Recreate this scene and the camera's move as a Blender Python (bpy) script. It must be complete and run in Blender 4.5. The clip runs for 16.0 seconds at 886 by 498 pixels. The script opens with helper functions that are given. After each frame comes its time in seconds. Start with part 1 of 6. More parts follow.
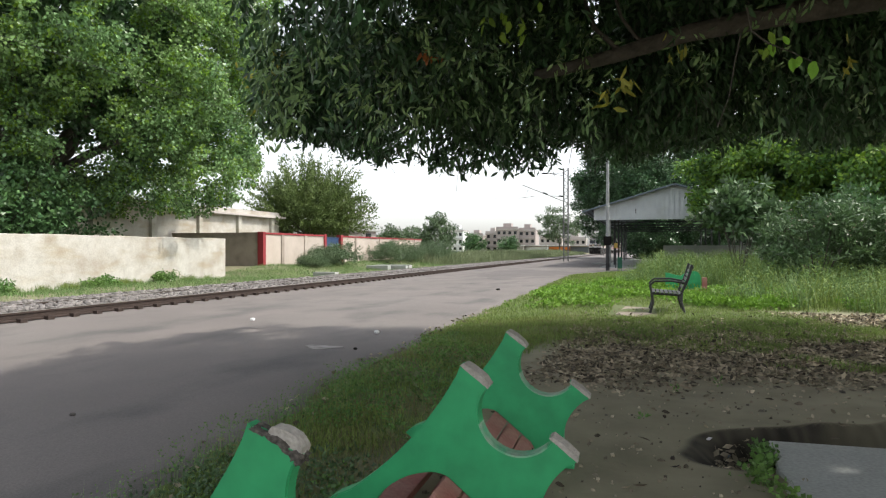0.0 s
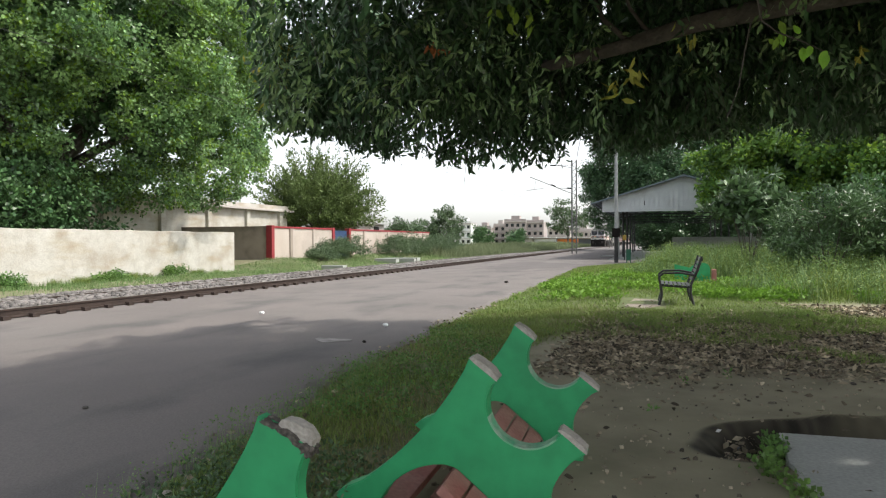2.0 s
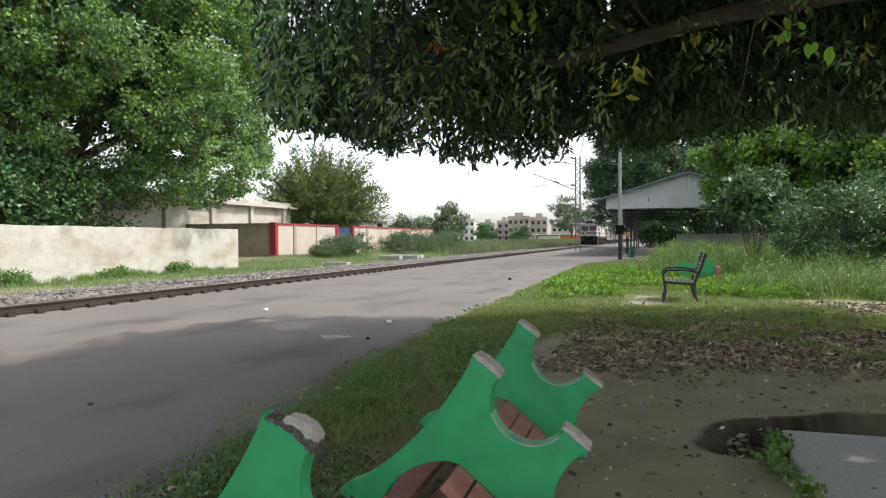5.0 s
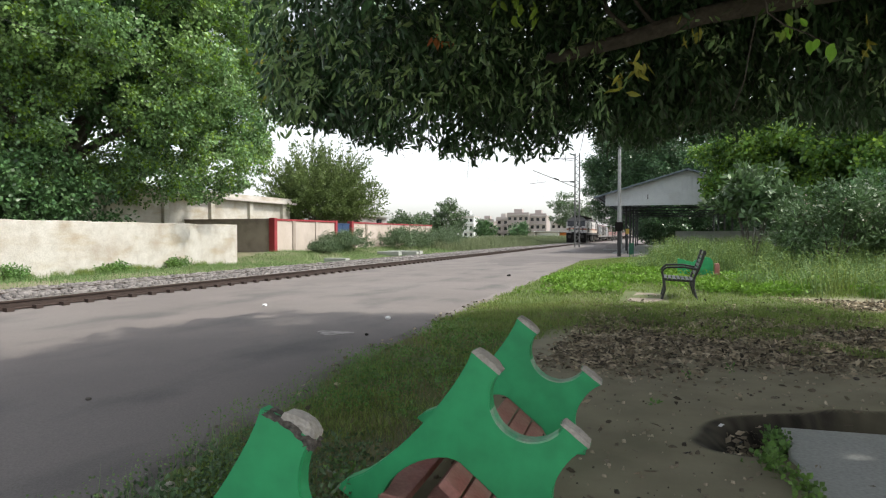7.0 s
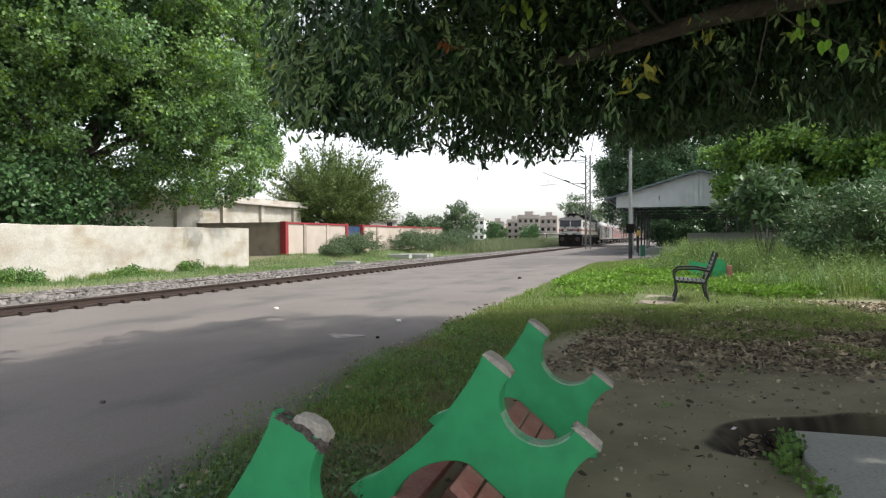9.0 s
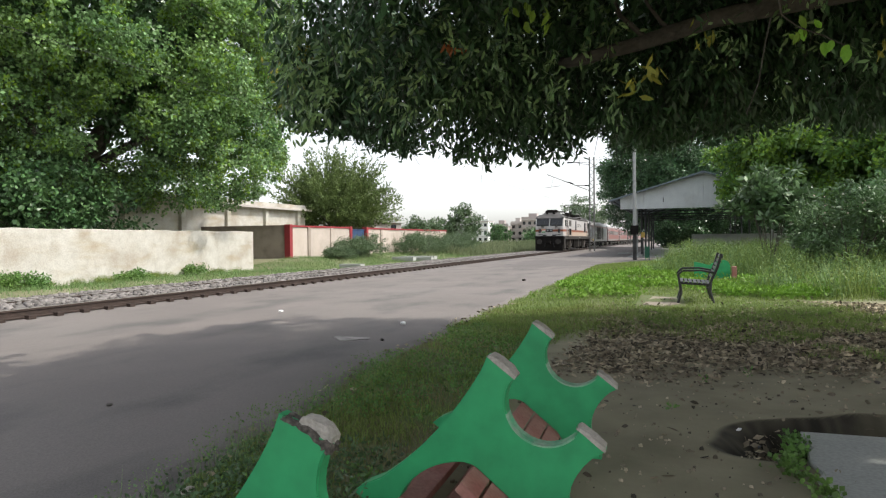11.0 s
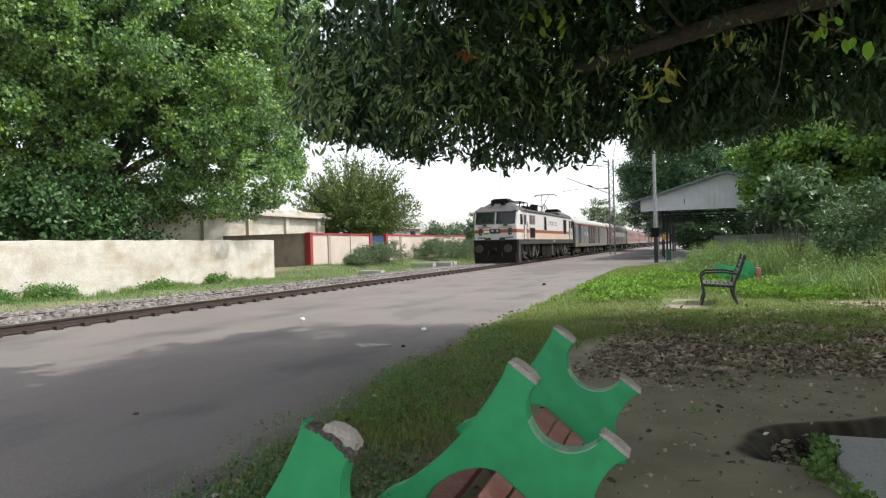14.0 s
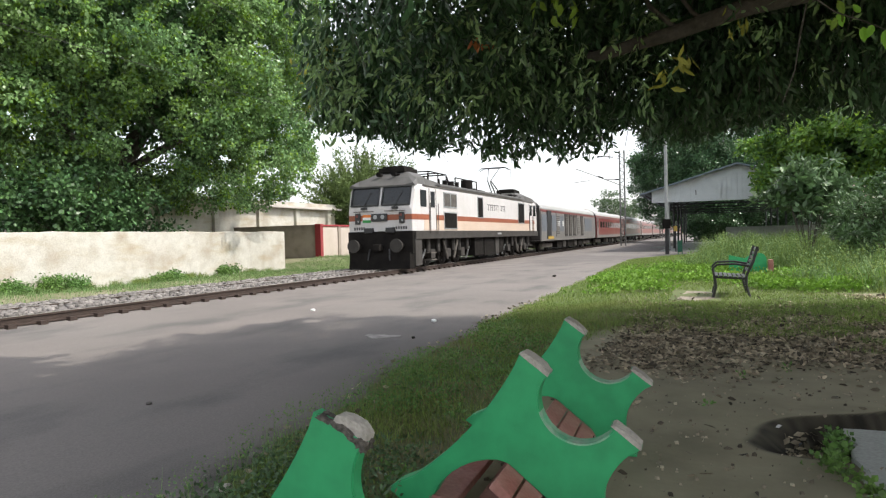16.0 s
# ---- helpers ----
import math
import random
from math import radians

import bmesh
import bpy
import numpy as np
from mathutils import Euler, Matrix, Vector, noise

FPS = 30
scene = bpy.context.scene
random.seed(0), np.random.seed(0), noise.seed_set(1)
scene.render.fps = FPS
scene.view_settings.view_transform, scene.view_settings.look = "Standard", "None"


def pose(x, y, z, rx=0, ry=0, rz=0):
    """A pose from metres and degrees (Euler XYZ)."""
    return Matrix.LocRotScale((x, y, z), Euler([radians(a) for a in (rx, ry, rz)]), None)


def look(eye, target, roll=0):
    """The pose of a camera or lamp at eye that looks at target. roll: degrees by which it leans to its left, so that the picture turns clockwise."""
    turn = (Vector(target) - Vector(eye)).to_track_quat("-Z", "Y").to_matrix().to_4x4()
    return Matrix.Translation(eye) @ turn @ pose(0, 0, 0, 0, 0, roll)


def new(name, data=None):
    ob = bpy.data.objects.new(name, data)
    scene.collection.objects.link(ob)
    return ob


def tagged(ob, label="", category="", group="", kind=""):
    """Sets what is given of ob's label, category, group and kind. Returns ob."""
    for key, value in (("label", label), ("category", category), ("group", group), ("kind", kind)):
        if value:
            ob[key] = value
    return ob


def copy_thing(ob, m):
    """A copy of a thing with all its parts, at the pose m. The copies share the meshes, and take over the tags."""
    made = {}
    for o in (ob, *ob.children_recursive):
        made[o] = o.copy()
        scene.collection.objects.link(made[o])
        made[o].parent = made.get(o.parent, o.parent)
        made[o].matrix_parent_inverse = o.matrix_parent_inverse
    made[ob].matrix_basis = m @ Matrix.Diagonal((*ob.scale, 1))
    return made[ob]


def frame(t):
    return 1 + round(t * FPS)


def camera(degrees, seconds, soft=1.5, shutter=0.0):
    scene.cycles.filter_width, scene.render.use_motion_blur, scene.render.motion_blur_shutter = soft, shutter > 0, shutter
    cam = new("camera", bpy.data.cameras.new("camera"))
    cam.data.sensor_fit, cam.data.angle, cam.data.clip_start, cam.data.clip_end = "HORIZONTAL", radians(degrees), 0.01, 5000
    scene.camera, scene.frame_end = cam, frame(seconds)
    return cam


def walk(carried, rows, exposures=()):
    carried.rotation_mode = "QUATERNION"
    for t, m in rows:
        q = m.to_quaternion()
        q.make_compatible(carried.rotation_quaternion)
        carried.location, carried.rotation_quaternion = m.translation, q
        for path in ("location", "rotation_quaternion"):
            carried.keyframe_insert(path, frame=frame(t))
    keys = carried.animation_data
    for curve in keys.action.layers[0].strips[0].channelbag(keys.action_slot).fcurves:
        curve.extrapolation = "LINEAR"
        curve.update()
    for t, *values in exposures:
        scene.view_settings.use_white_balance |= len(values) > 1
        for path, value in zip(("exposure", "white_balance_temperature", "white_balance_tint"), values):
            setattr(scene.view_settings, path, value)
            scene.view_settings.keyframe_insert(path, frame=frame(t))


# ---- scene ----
cam = camera(69.1, 16.0, soft=1.25)
PATH = (
    # seconds, x, y, z, yaw, pitch, roll
    (0, 0.000, 0.000, 1.450, 17.700, 0.000, 0.000),
    (0.5, 0.000, -0.003, 1.450, 18.134, -0.120, 0.089),
    (1, 0.001, -0.002, 1.451, 18.333, -0.175, 0.299),
    (1.5, -0.001, -0.003, 1.452, 18.324, -0.357, 0.248),
    (2, 0.000, -0.002, 1.452, 18.415, -0.642, 0.274),
    (2.5, 0.000, -0.004, 1.454, 18.449, -0.573, 0.358),
    (3, -0.001, -0.003, 1.453, 18.527, -0.593, 0.343),
    (3.5, -0.001, -0.004, 1.453, 18.712, -0.567, 0.301),
    (4, 0.000, -0.007, 1.453, 18.744, -0.726, 0.326),
    (6.5, -0.002, 0.003, 1.453, 18.655, -1.112, 0.064),
    (7, -0.006, 0.007, 1.452, 18.647, -1.249, 0.051),
    (7.5, -0.004, 0.009, 1.454, 18.793, -1.169, 0.333),
    (8, -0.005, 0.004, 1.452, 18.890, -1.417, 0.073),
    (8.5, -0.006, 0.004, 1.452, 19.409, -1.254, 0.099),
    (9, -0.002, -0.001, 1.455, 19.579, -1.011, 0.296),
    (11.5, 0.003, -0.019, 1.455, 19.988, -0.785, 0.582),
    (12, 0.003, -0.018, 1.454, 20.004, -0.810, 0.725),
    (12.5, 0.003, -0.021, 1.457, 20.199, -0.869, 0.801),
    (13, 0.005, -0.022, 1.455, 20.555, -0.784, 0.828),
    (13.5, 0.005, -0.025, 1.458, 21.360, -0.173, 1.180),
    (14, 0.007, -0.028, 1.460, 21.656, -0.278, 1.449),
    (14.5, 0.002, -0.028, 1.463, 22.147, 0.041, 1.604),
    (15, 0.003, -0.030, 1.459, 22.514, -0.485, 1.520),
    (15.5, -0.003, -0.016, 1.460, 22.477, -0.573, 1.548),
    (16, -0.004, -0.016, 1.458, 22.528, -1.006, 1.424),
)
walk(cam, [(t, pose(x, y, z, 90 + p, r, w)) for t, x, y, z, w, p, r in PATH], exposures=((0, 1.03), (13, 1.03), (16, 1.2)))

# ---------------------------------------------------------------- light
SUN_AZ, SUN_EL = radians(10), radians(51)      # azimuth from +x towards +y
world = bpy.data.worlds.new("world")
scene.world = world
world.use_nodes = True
sky = world.node_tree.nodes.new("ShaderNodeTexSky")
sky.sky_type, sky.sun_disc = "NISHITA", False
sky.sun_elevation, sky.sun_rotation = SUN_EL, radians(90) - SUN_AZ
sky.air_density, sky.dust_density, sky.ozone_density = 1.0, 2.0, 1.0
back = world.node_tree.nodes["Background"]
haze = world.node_tree.nodes.new("ShaderNodeHueSaturation")
haze.inputs["Saturation"].default_value = 0.26
world.node_tree.links.new(sky.outputs[0], haze.inputs["Color"])
world.node_tree.links.new(haze.outputs[0], back.inputs[0])
back.inputs[1].default_value = 0.15
sun = new("sun", bpy.data.lights.new("sun", "SUN"))
sun.data.energy, sun.data.angle, sun.data.color = 1.85, radians(1.0), (1.0, 0.95, 0.86)
sd = Vector((math.cos(SUN_EL) * math.cos(SUN_AZ), math.cos(SUN_EL) * math.sin(SUN_AZ), math.sin(SUN_EL)))
sun.matrix_world = look(sd * 60, (0, 0, 0))

# ---------------------------------------------------------------- materials
def mat(name, a, b, scale=4.0, rough=0.85, bump=0.2, metal=0.0, fine=40.0, stain=None, stain_scale=0.6, stain_amount=0.5, island=0.0, through_light=0.0, spec=0.4, streak=None, streak_scale=(3.0, 3.0, 0.35), streak_amount=0.35):
    """Two colours mixed by noise, fine grain, bump, and a larger stain of a third colour."""
    m = bpy.data.materials.new(name)
    m.use_nodes = True
    nt = m.node_tree
    nd, ln = nt.nodes, nt.links.new
    p = nd["Principled BSDF"]
    tc = nd.new("ShaderNodeTexCoord")
    n1 = nd.new("ShaderNodeTexNoise")
    n1.inputs["Scale"].default_value, n1.inputs["Detail"].default_value = scale, 8
    n2 = nd.new("ShaderNodeTexNoise")
    n2.inputs["Scale"].default_value, n2.inputs["Detail"].default_value = fine, 4
    for n in (n1, n2):
        ln(tc.outputs["Object"], n.inputs["Vector"])
    ramp = nd.new("ShaderNodeMapRange")
    ramp.inputs[1].default_value, ramp.inputs[2].default_value = 0.3, 0.7
    ln(n1.outputs[0], ramp.inputs[0])
    mix = nd.new("ShaderNodeMix")
    mix.data_type = "RGBA"
    mix.inputs[6].default_value, mix.inputs[7].default_value = (*a, 1), (*b, 1)
    ln(ramp.outputs[0], mix.inputs[0])
    col = mix.outputs[2]
    if stain:
        n3 = nd.new("ShaderNodeTexNoise")
        n3.inputs["Scale"].default_value, n3.inputs["Detail"].default_value = stain_scale, 6
        ln(tc.outputs["Object"], n3.inputs["Vector"])
        r3 = nd.new("ShaderNodeMapRange")
        r3.inputs[1].default_value, r3.inputs[2].default_value, r3.inputs[4].default_value = 0.48, 0.68, stain_amount
        ln(n3.outputs[0], r3.inputs[0])
        m3 = nd.new("ShaderNodeMix")
        m3.data_type = "RGBA"
        m3.inputs[7].default_value = (*stain, 1)
        ln(r3.outputs[0], m3.inputs[0])
        ln(col, m3.inputs[6])
        col = m3.outputs[2]
    if streak:
        mp = nd.new("ShaderNodeMapping")
        mp.inputs["Scale"].default_value = streak_scale
        ln(tc.outputs["Object"], mp.inputs["Vector"])
        n4 = nd.new("ShaderNodeTexNoise")
        n4.inputs["Scale"].default_value, n4.inputs["Detail"].default_value = 1.6, 7
        ln(mp.outputs[0], n4.inputs["Vector"])
        r4 = nd.new("ShaderNodeMapRange")
        r4.inputs[1].default_value, r4.inputs[2].default_value, r4.inputs[4].default_value = 0.5, 0.72, streak_amount
        ln(n4.outputs[0], r4.inputs[0])
        m4 = nd.new("ShaderNodeMix")
        m4.data_type = "RGBA"
        m4.inputs[7].default_value = (*streak, 1)
        ln(r4.outputs[0], m4.inputs[0])
        ln(col, m4.inputs[6])
        col = m4.outputs[2]
    hsv = nd.new("ShaderNodeHueSaturation")
    ln(col, hsv.inputs["Color"])
    val = nd.new("ShaderNodeMapRange")
    val.inputs[1].default_value, val.inputs[2].default_value = 0.3, 0.7
    val.inputs[3].default_value, val.inputs[4].default_value = 0.86, 1.14
    ln(n2.outputs[0], val.inputs[0])
    if island:
        geo = nd.new("ShaderNodeNewGeometry")
        iv = nd.new("ShaderNodeMapRange")
        iv.inputs[3].default_value, iv.inputs[4].default_value = 1 - island, 1 + island
        ln(geo.outputs["Random Per Island"], iv.inputs[0])
        mul = nd.new("ShaderNodeMath")
        mul.operation = "MULTIPLY"
        ln(iv.outputs[0], mul.inputs[0])
        ln(val.outputs[0], mul.inputs[1])
        ln(mul.outputs[0], hsv.inputs["Value"])
    else:
        ln(val.outputs[0], hsv.inputs["Value"])
    ln(hsv.outputs[0], p.inputs["Base Color"])
    p.inputs["Roughness"].default_value, p.inputs["Metallic"].default_value = rough, metal
    p.inputs["Specular IOR Level"].default_value = spec
    if bump:
        bp = nd.new("ShaderNodeBump")
        bp.inputs["Strength"].default_value, bp.inputs["Distance"].default_value = bump, 0.02
        ln(n2.outputs[0], bp.inputs["Height"])
        ln(bp.outputs[0], p.inputs["Normal"])
    if through_light:
        tr = nd.new("ShaderNodeBsdfTranslucent")
        ln(hsv.outputs[0], tr.inputs[0])
        ms = nd.new("ShaderNodeMixShader")
        ms.inputs[0].default_value = through_light
        ln(p.outputs[0], ms.inputs[1])
        ln(tr.outputs[0], ms.inputs[2])
        ln(ms.outputs[0], nd["Material Output"].inputs[0])
    return m


ASPHALT = mat("dusty_asphalt", (0.188, 0.166, 0.154), (0.142, 0.127, 0.119), 0.45, 0.9, 0.25, fine=60, stain=(0.205, 0.187, 0.174), stain_scale=0.22, stain_amount=0.5, streak=(0.085, 0.082, 0.08), streak_scale=(0.6, 0.3, 1.0), streak_amount=0.8)
CREAM = mat("cream_limewash", (0.53, 0.51, 0.465), (0.44, 0.415, 0.37), 2.2, 0.92, 0.3, fine=25, stain=(0.30, 0.245, 0.18), stain_scale=0.8, stain_amount=0.6, streak=(0.34, 0.27, 0.17), streak_scale=(0.35, 0.35, 1.3), streak_amount=0.6)
PINKWALL = mat("pale_pink_limewash", (0.52, 0.45, 0.395), (0.45, 0.39, 0.335), 1.2, 0.92, 0.2, stain=(0.42, 0.34, 0.28), stain_scale=0.5, stain_amount=0.5, streak=(0.33, 0.27, 0.22), streak_scale=(0.8, 0.8, 0.8))
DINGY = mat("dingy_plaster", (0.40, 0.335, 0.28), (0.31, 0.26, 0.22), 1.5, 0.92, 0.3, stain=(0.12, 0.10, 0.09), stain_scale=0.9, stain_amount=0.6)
REDPAINT = mat("red_paint", (0.30, 0.035, 0.042), (0.24, 0.032, 0.038), 3, 0.7, 0.1)
BLUEPAINT = mat("blue_paint", (0.035, 0.075, 0.16), (0.025, 0.05, 0.11), 3, 0.55, 0.1)
GREENPAINT = mat("green_enamel_on_concrete", (0.04, 0.36, 0.14), (0.037, 0.33, 0.128), 2.5, 0.5, 0.03, fine=7, stain=(0.05, 0.33, 0.14), stain_scale=2.5, stain_amount=0.25)
DULLGREEN = mat("dull_dark_green_paint", (0.03, 0.13, 0.075), (0.025, 0.10, 0.06), 4, 0.7, 0.1)
WORNGREEN = mat("worn_pale_green_paint", (0.10, 0.42, 0.22), (0.42, 0.47, 0.38), 9, 0.8, 0.2, fine=40)
BRICKSLAT = mat("faded_red_oxide_concrete", (0.40, 0.20, 0.165), (0.33, 0.16, 0.135), 6, 0.8, 0.2, stain=(0.30, 0.055, 0.045), stain_scale=3, stain_amount=0.5)
CHIPPED = mat("chipped_concrete", (0.50, 0.46, 0.41), (0.36, 0.33, 0.29), 12, 0.95, 0.6, fine=70)
BREAKLINE = mat("dirt_in_broken_concrete", (0.03, 0.027, 0.024), (0.16, 0.14, 0.12), 45, 0.95, 0.5, fine=90)
GREYCON = mat("smooth_grey_concrete", (0.38, 0.39, 0.365), (0.34, 0.35, 0.33), 2, 0.8, 0.02, stain=(0.25, 0.25, 0.24), stain_scale=1.4, stain_amount=0.4)
SLEEPERCON = mat("weathered_sleeper", (0.16, 0.14, 0.125), (0.11, 0.10, 0.09), 6, 0.9, 0.3)
RAILSTEEL = mat("rusty_rail", (0.065, 0.045, 0.037), (0.045, 0.033, 0.028), 8, 0.7, 0.2, metal=0.3)
RAILHEAD = mat("worn_rail_head", (0.46, 0.43, 0.40), (0.36, 0.33, 0.30), 6, 0.35, 0.1, metal=0.8)
BALLAST = mat("grey_ballast", (0.23, 0.21, 0.20), (0.15, 0.14, 0.13), 9, 0.95, 0.3, island=0.4)
BARK = mat("bark", (0.125, 0.11, 0.094), (0.07, 0.062, 0.054), 9, 0.95, 0.7, fine=30)
GALV = mat("galvanised_steel", (0.36, 0.37, 0.37), (0.28, 0.29, 0.30), 6, 0.55, 0.05, metal=0.5)
MASTSTEEL = mat("dull_grey_mast_steel", (0.20, 0.20, 0.19), (0.14, 0.14, 0.135), 4, 0.7, 0.1, metal=0.2)
# darker steel colour that paints the shade under the shelter roof
SHEDSTEEL = mat("shaded_shed_steel", (0.06, 0.062, 0.065), (0.04, 0.042, 0.045), 5, 0.6, 0.1)
ROOFSHEET = mat("pale_corrugated_sheet", (0.60, 0.63, 0.64), (0.53, 0.56, 0.58), 2, 0.5, 0.05, stain=(0.38, 0.38, 0.36), stain_scale=0.7)
DARKROOF = mat("weathered_blue_grey_roof", (0.15, 0.19, 0.22), (0.12, 0.15, 0.17), 2, 0.6, 0.1)
BLACKIRON = mat("black_painted_iron", (0.018, 0.018, 0.02), (0.03, 0.03, 0.032), 10, 0.45, 0.05, spec=0.5)
UNDERFRAME = mat("grimy_black_underframe", (0.010, 0.009, 0.009), (0.020, 0.018, 0.016), 3, 0.85, 0.3, spec=0.06)
GREASE = mat("dusty_grey_steel", (0.13, 0.115, 0.10), (0.07, 0.063, 0.057), 5, 0.7, 0.2, metal=0.2)
LOCOWHITE = mat("white_loco_enamel", (0.565, 0.54, 0.535), (0.51, 0.49, 0.485), 1.2, 0.38, 0.03, stain=(0.48, 0.46, 0.44), stain_scale=0.8, stain_amount=0.45, streak=(0.42, 0.39, 0.36))
LOCOCREAM = mat("cream_loco_enamel", (0.56, 0.44, 0.355), (0.50, 0.39, 0.315), 1.2, 0.4, 0.03, stain=(0.55, 0.47, 0.40), stain_scale=0.8, stain_amount=0.4)
LOCOBAND = mat("rust_orange_band", (0.27, 0.085, 0.042), (0.23, 0.07, 0.038), 2, 0.45, 0.03)
LOCOGREY = mat("grey_loco_roof", (0.10, 0.096, 0.092), (0.065, 0.062, 0.06), 2, 0.6, 0.1)
SKIRT = mat("dark_grey_skirt", (0.055, 0.05, 0.046), (0.038, 0.035, 0.032), 3, 0.7, 0.1, spec=0.2)
GLASSDARK = mat("dark_tinted_glass", (0.012, 0.014, 0.016), (0.02, 0.022, 0.024), 2, 0.08, 0.0, spec=0.6)
COACHRED = mat("red_coach_enamel", (0.17, 0.036, 0.033), (0.14, 0.032, 0.03), 1, 0.4, 0.03, stain=(0.20, 0.08, 0.065), stain_scale=0.6)
COACHGREY = mat("grey_coach_enamel", (0.185, 0.175, 0.168), (0.155, 0.147, 0.14), 1, 0.42, 0.03, stain=(0.12, 0.11, 0.105), stain_scale=0.6, streak=(0.09, 0.08, 0.075))
COACHBLUE = mat("blue_grey_coach_panel", (0.125, 0.138, 0.158), (0.11, 0.12, 0.14), 1, 0.45, 0.03)
COACHROOF = mat("silver_coach_roof", (0.42, 0.42, 0.41), (0.34, 0.34, 0.33), 2, 0.5, 0.05, metal=0.2)
YELLOWSIGN = mat("yellow_sign_paint", (0.42, 0.29, 0.06), (0.36, 0.25, 0.05), 3, 0.6, 0.05)
SAFFRON = mat("saffron_paint", (0.75, 0.22, 0.04), (0.7, 0.2, 0.04), 3, 0.5, 0)
FLAGGREEN = mat("flag_green_paint", (0.03, 0.30, 0.07), (0.03, 0.27, 0.06), 3, 0.5, 0)
WHITEPAINT = mat("white_paint", (0.78, 0.78, 0.77), (0.7, 0.7, 0.69), 3, 0.6, 0.05)
TOWNWALL = mat("pale_town_plaster", (0.50, 0.46, 0.43), (0.42, 0.38, 0.36), 0.3, 0.9, 0.1)
TOWNBRICK = mat("brown_town_plaster", (0.40, 0.345, 0.325), (0.34, 0.30, 0.285), 0.3, 0.9, 0.1)
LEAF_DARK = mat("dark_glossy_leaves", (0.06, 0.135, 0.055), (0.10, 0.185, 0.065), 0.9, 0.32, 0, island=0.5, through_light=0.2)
LEAF_CANOPY = mat("deep_green_canopy_leaves", (0.042, 0.098, 0.045), (0.08, 0.15, 0.06), 0.9, 0.3, 0, island=0.5, through_light=0.15)
LEAF_SPRAY = mat("pale_lit_canopy_leaves", (0.165, 0.285, 0.125), (0.23, 0.33, 0.125), 0.8, 0.28, 0, island=0.4, through_light=0.3)
LEAF_PEEPAL = mat("mid_green_leaves", (0.08, 0.18, 0.048), (0.155, 0.265, 0.058), 0.3, 0.45, 0, island=0.4, through_light=0.3)
LEAF_BROAD = mat("broad_peepal_leaves", (0.145, 0.26, 0.112), (0.24, 0.365, 0.13), 0.25, 0.34, 0, island=0.55, through_light=0.36)
LEAF_GREY = mat("grey_green_leaves", (0.075, 0.125, 0.06), (0.12, 0.175, 0.085), 0.5, 0.42, 0, island=0.5, through_light=0.25)
LEAF_OLEANDER = mat("oleander_leaves", (0.07, 0.13, 0.055), (0.125, 0.195, 0.08), 0.5, 0.4, 0, island=0.5, through_light=0.2)
LEAF_OLIVE = mat("olive_leaves", (0.14, 0.19, 0.058), (0.10, 0.15, 0.05), 0.6, 0.6, 0, island=0.35, through_light=0.3)
LEAF_YELLOW_GREEN = mat("yellow_green_and_sunlit_leaves", (0.17, 0.32, 0.04), (0.25, 0.37, 0.05), 2, 0.5, 0, island=0.25, through_light=0.45)
# lime green, brightened so that the colour carries sunlight
LEAF_LIME = mat("sunlit_lime_leaves", (0.32, 0.66, 0.07), (0.36, 0.70, 0.08), 2, 0.5, 0, island=0.1, through_light=0.55)
LEAF_GOLD = mat("yellowing_leaves", (0.36, 0.33, 0.06), (0.28, 0.30, 0.05), 2, 0.5, 0, island=0.3, through_light=0.45)
LEAF_ORANGE = mat("withered_orange_leaves", (0.45, 0.16, 0.05), (0.36, 0.12, 0.04), 3, 0.7, 0, island=0.3, through_light=0.3)
LEAF_DEAD = mat("dry_fallen_leaves", (0.38, 0.325, 0.235), (0.13, 0.105, 0.072), 3, 0.85, 0, island=0.85)
GRASS = mat("grass", (0.14, 0.22, 0.05), (0.21, 0.27, 0.07), 0.8, 0.65, 0, island=0.35, through_light=0.3)
WEED_GREY = mat("grey_olive_weeds", (0.13, 0.17, 0.08), (0.19, 0.215, 0.12), 0.4, 0.75, 0, island=0.4, through_light=0.25)
GRASS_PALE = mat("pale_seeding_grass", (0.19, 0.285, 0.11), (0.13, 0.22, 0.07), 0.5, 0.7, 0, island=0.3, through_light=0.3)
LAWN = mat("bright_ground_cover", (0.13, 0.27, 0.03), (0.19, 0.33, 0.045), 0.7, 0.6, 0, island=0.3, through_light=0.35)
PINKFLOWER = mat("pale_pink_petals", (0.62, 0.40, 0.38), (0.55, 0.42, 0.38), 3, 0.7, 0, island=0.2)


# ---------------------------------------------------------------- mesh helpers
def part(name, bm, material, parent=None, label=""):
    me = bpy.data.meshes.new(name)
    bm.to_mesh(me)
    bm.free()
    me.materials.append(material)
    ob = new(name, me)
    ob.parent = parent
    return tagged(ob, label)


def empty(name, m=Matrix()):
    ob = new(name)
    ob.matrix_basis = m
    return ob


def box(bm, x0, x1, y0, y1, z0, z1, bevel=0.0, m=Matrix()):
    c = bmesh.ops.create_cube(bm, size=1.0, matrix=m @ Matrix.Translation(((x0 + x1) / 2, (y0 + y1) / 2, (z0 + z1) / 2)) @ Matrix.Diagonal((x1 - x0, y1 - y0, z1 - z0, 1)))
    if bevel:
        es = list({e for v in c["verts"] for e in v.link_edges})
        bmesh.ops.bevel(bm, geom=es, offset=bevel, segments=2, affect="EDGES", profile=0.6)
    return bm


def boxes(*specs, bevel=0.0):
    bm = bmesh.new()
    for s in specs:
        box(bm, *s, bevel=bevel)
    return bm


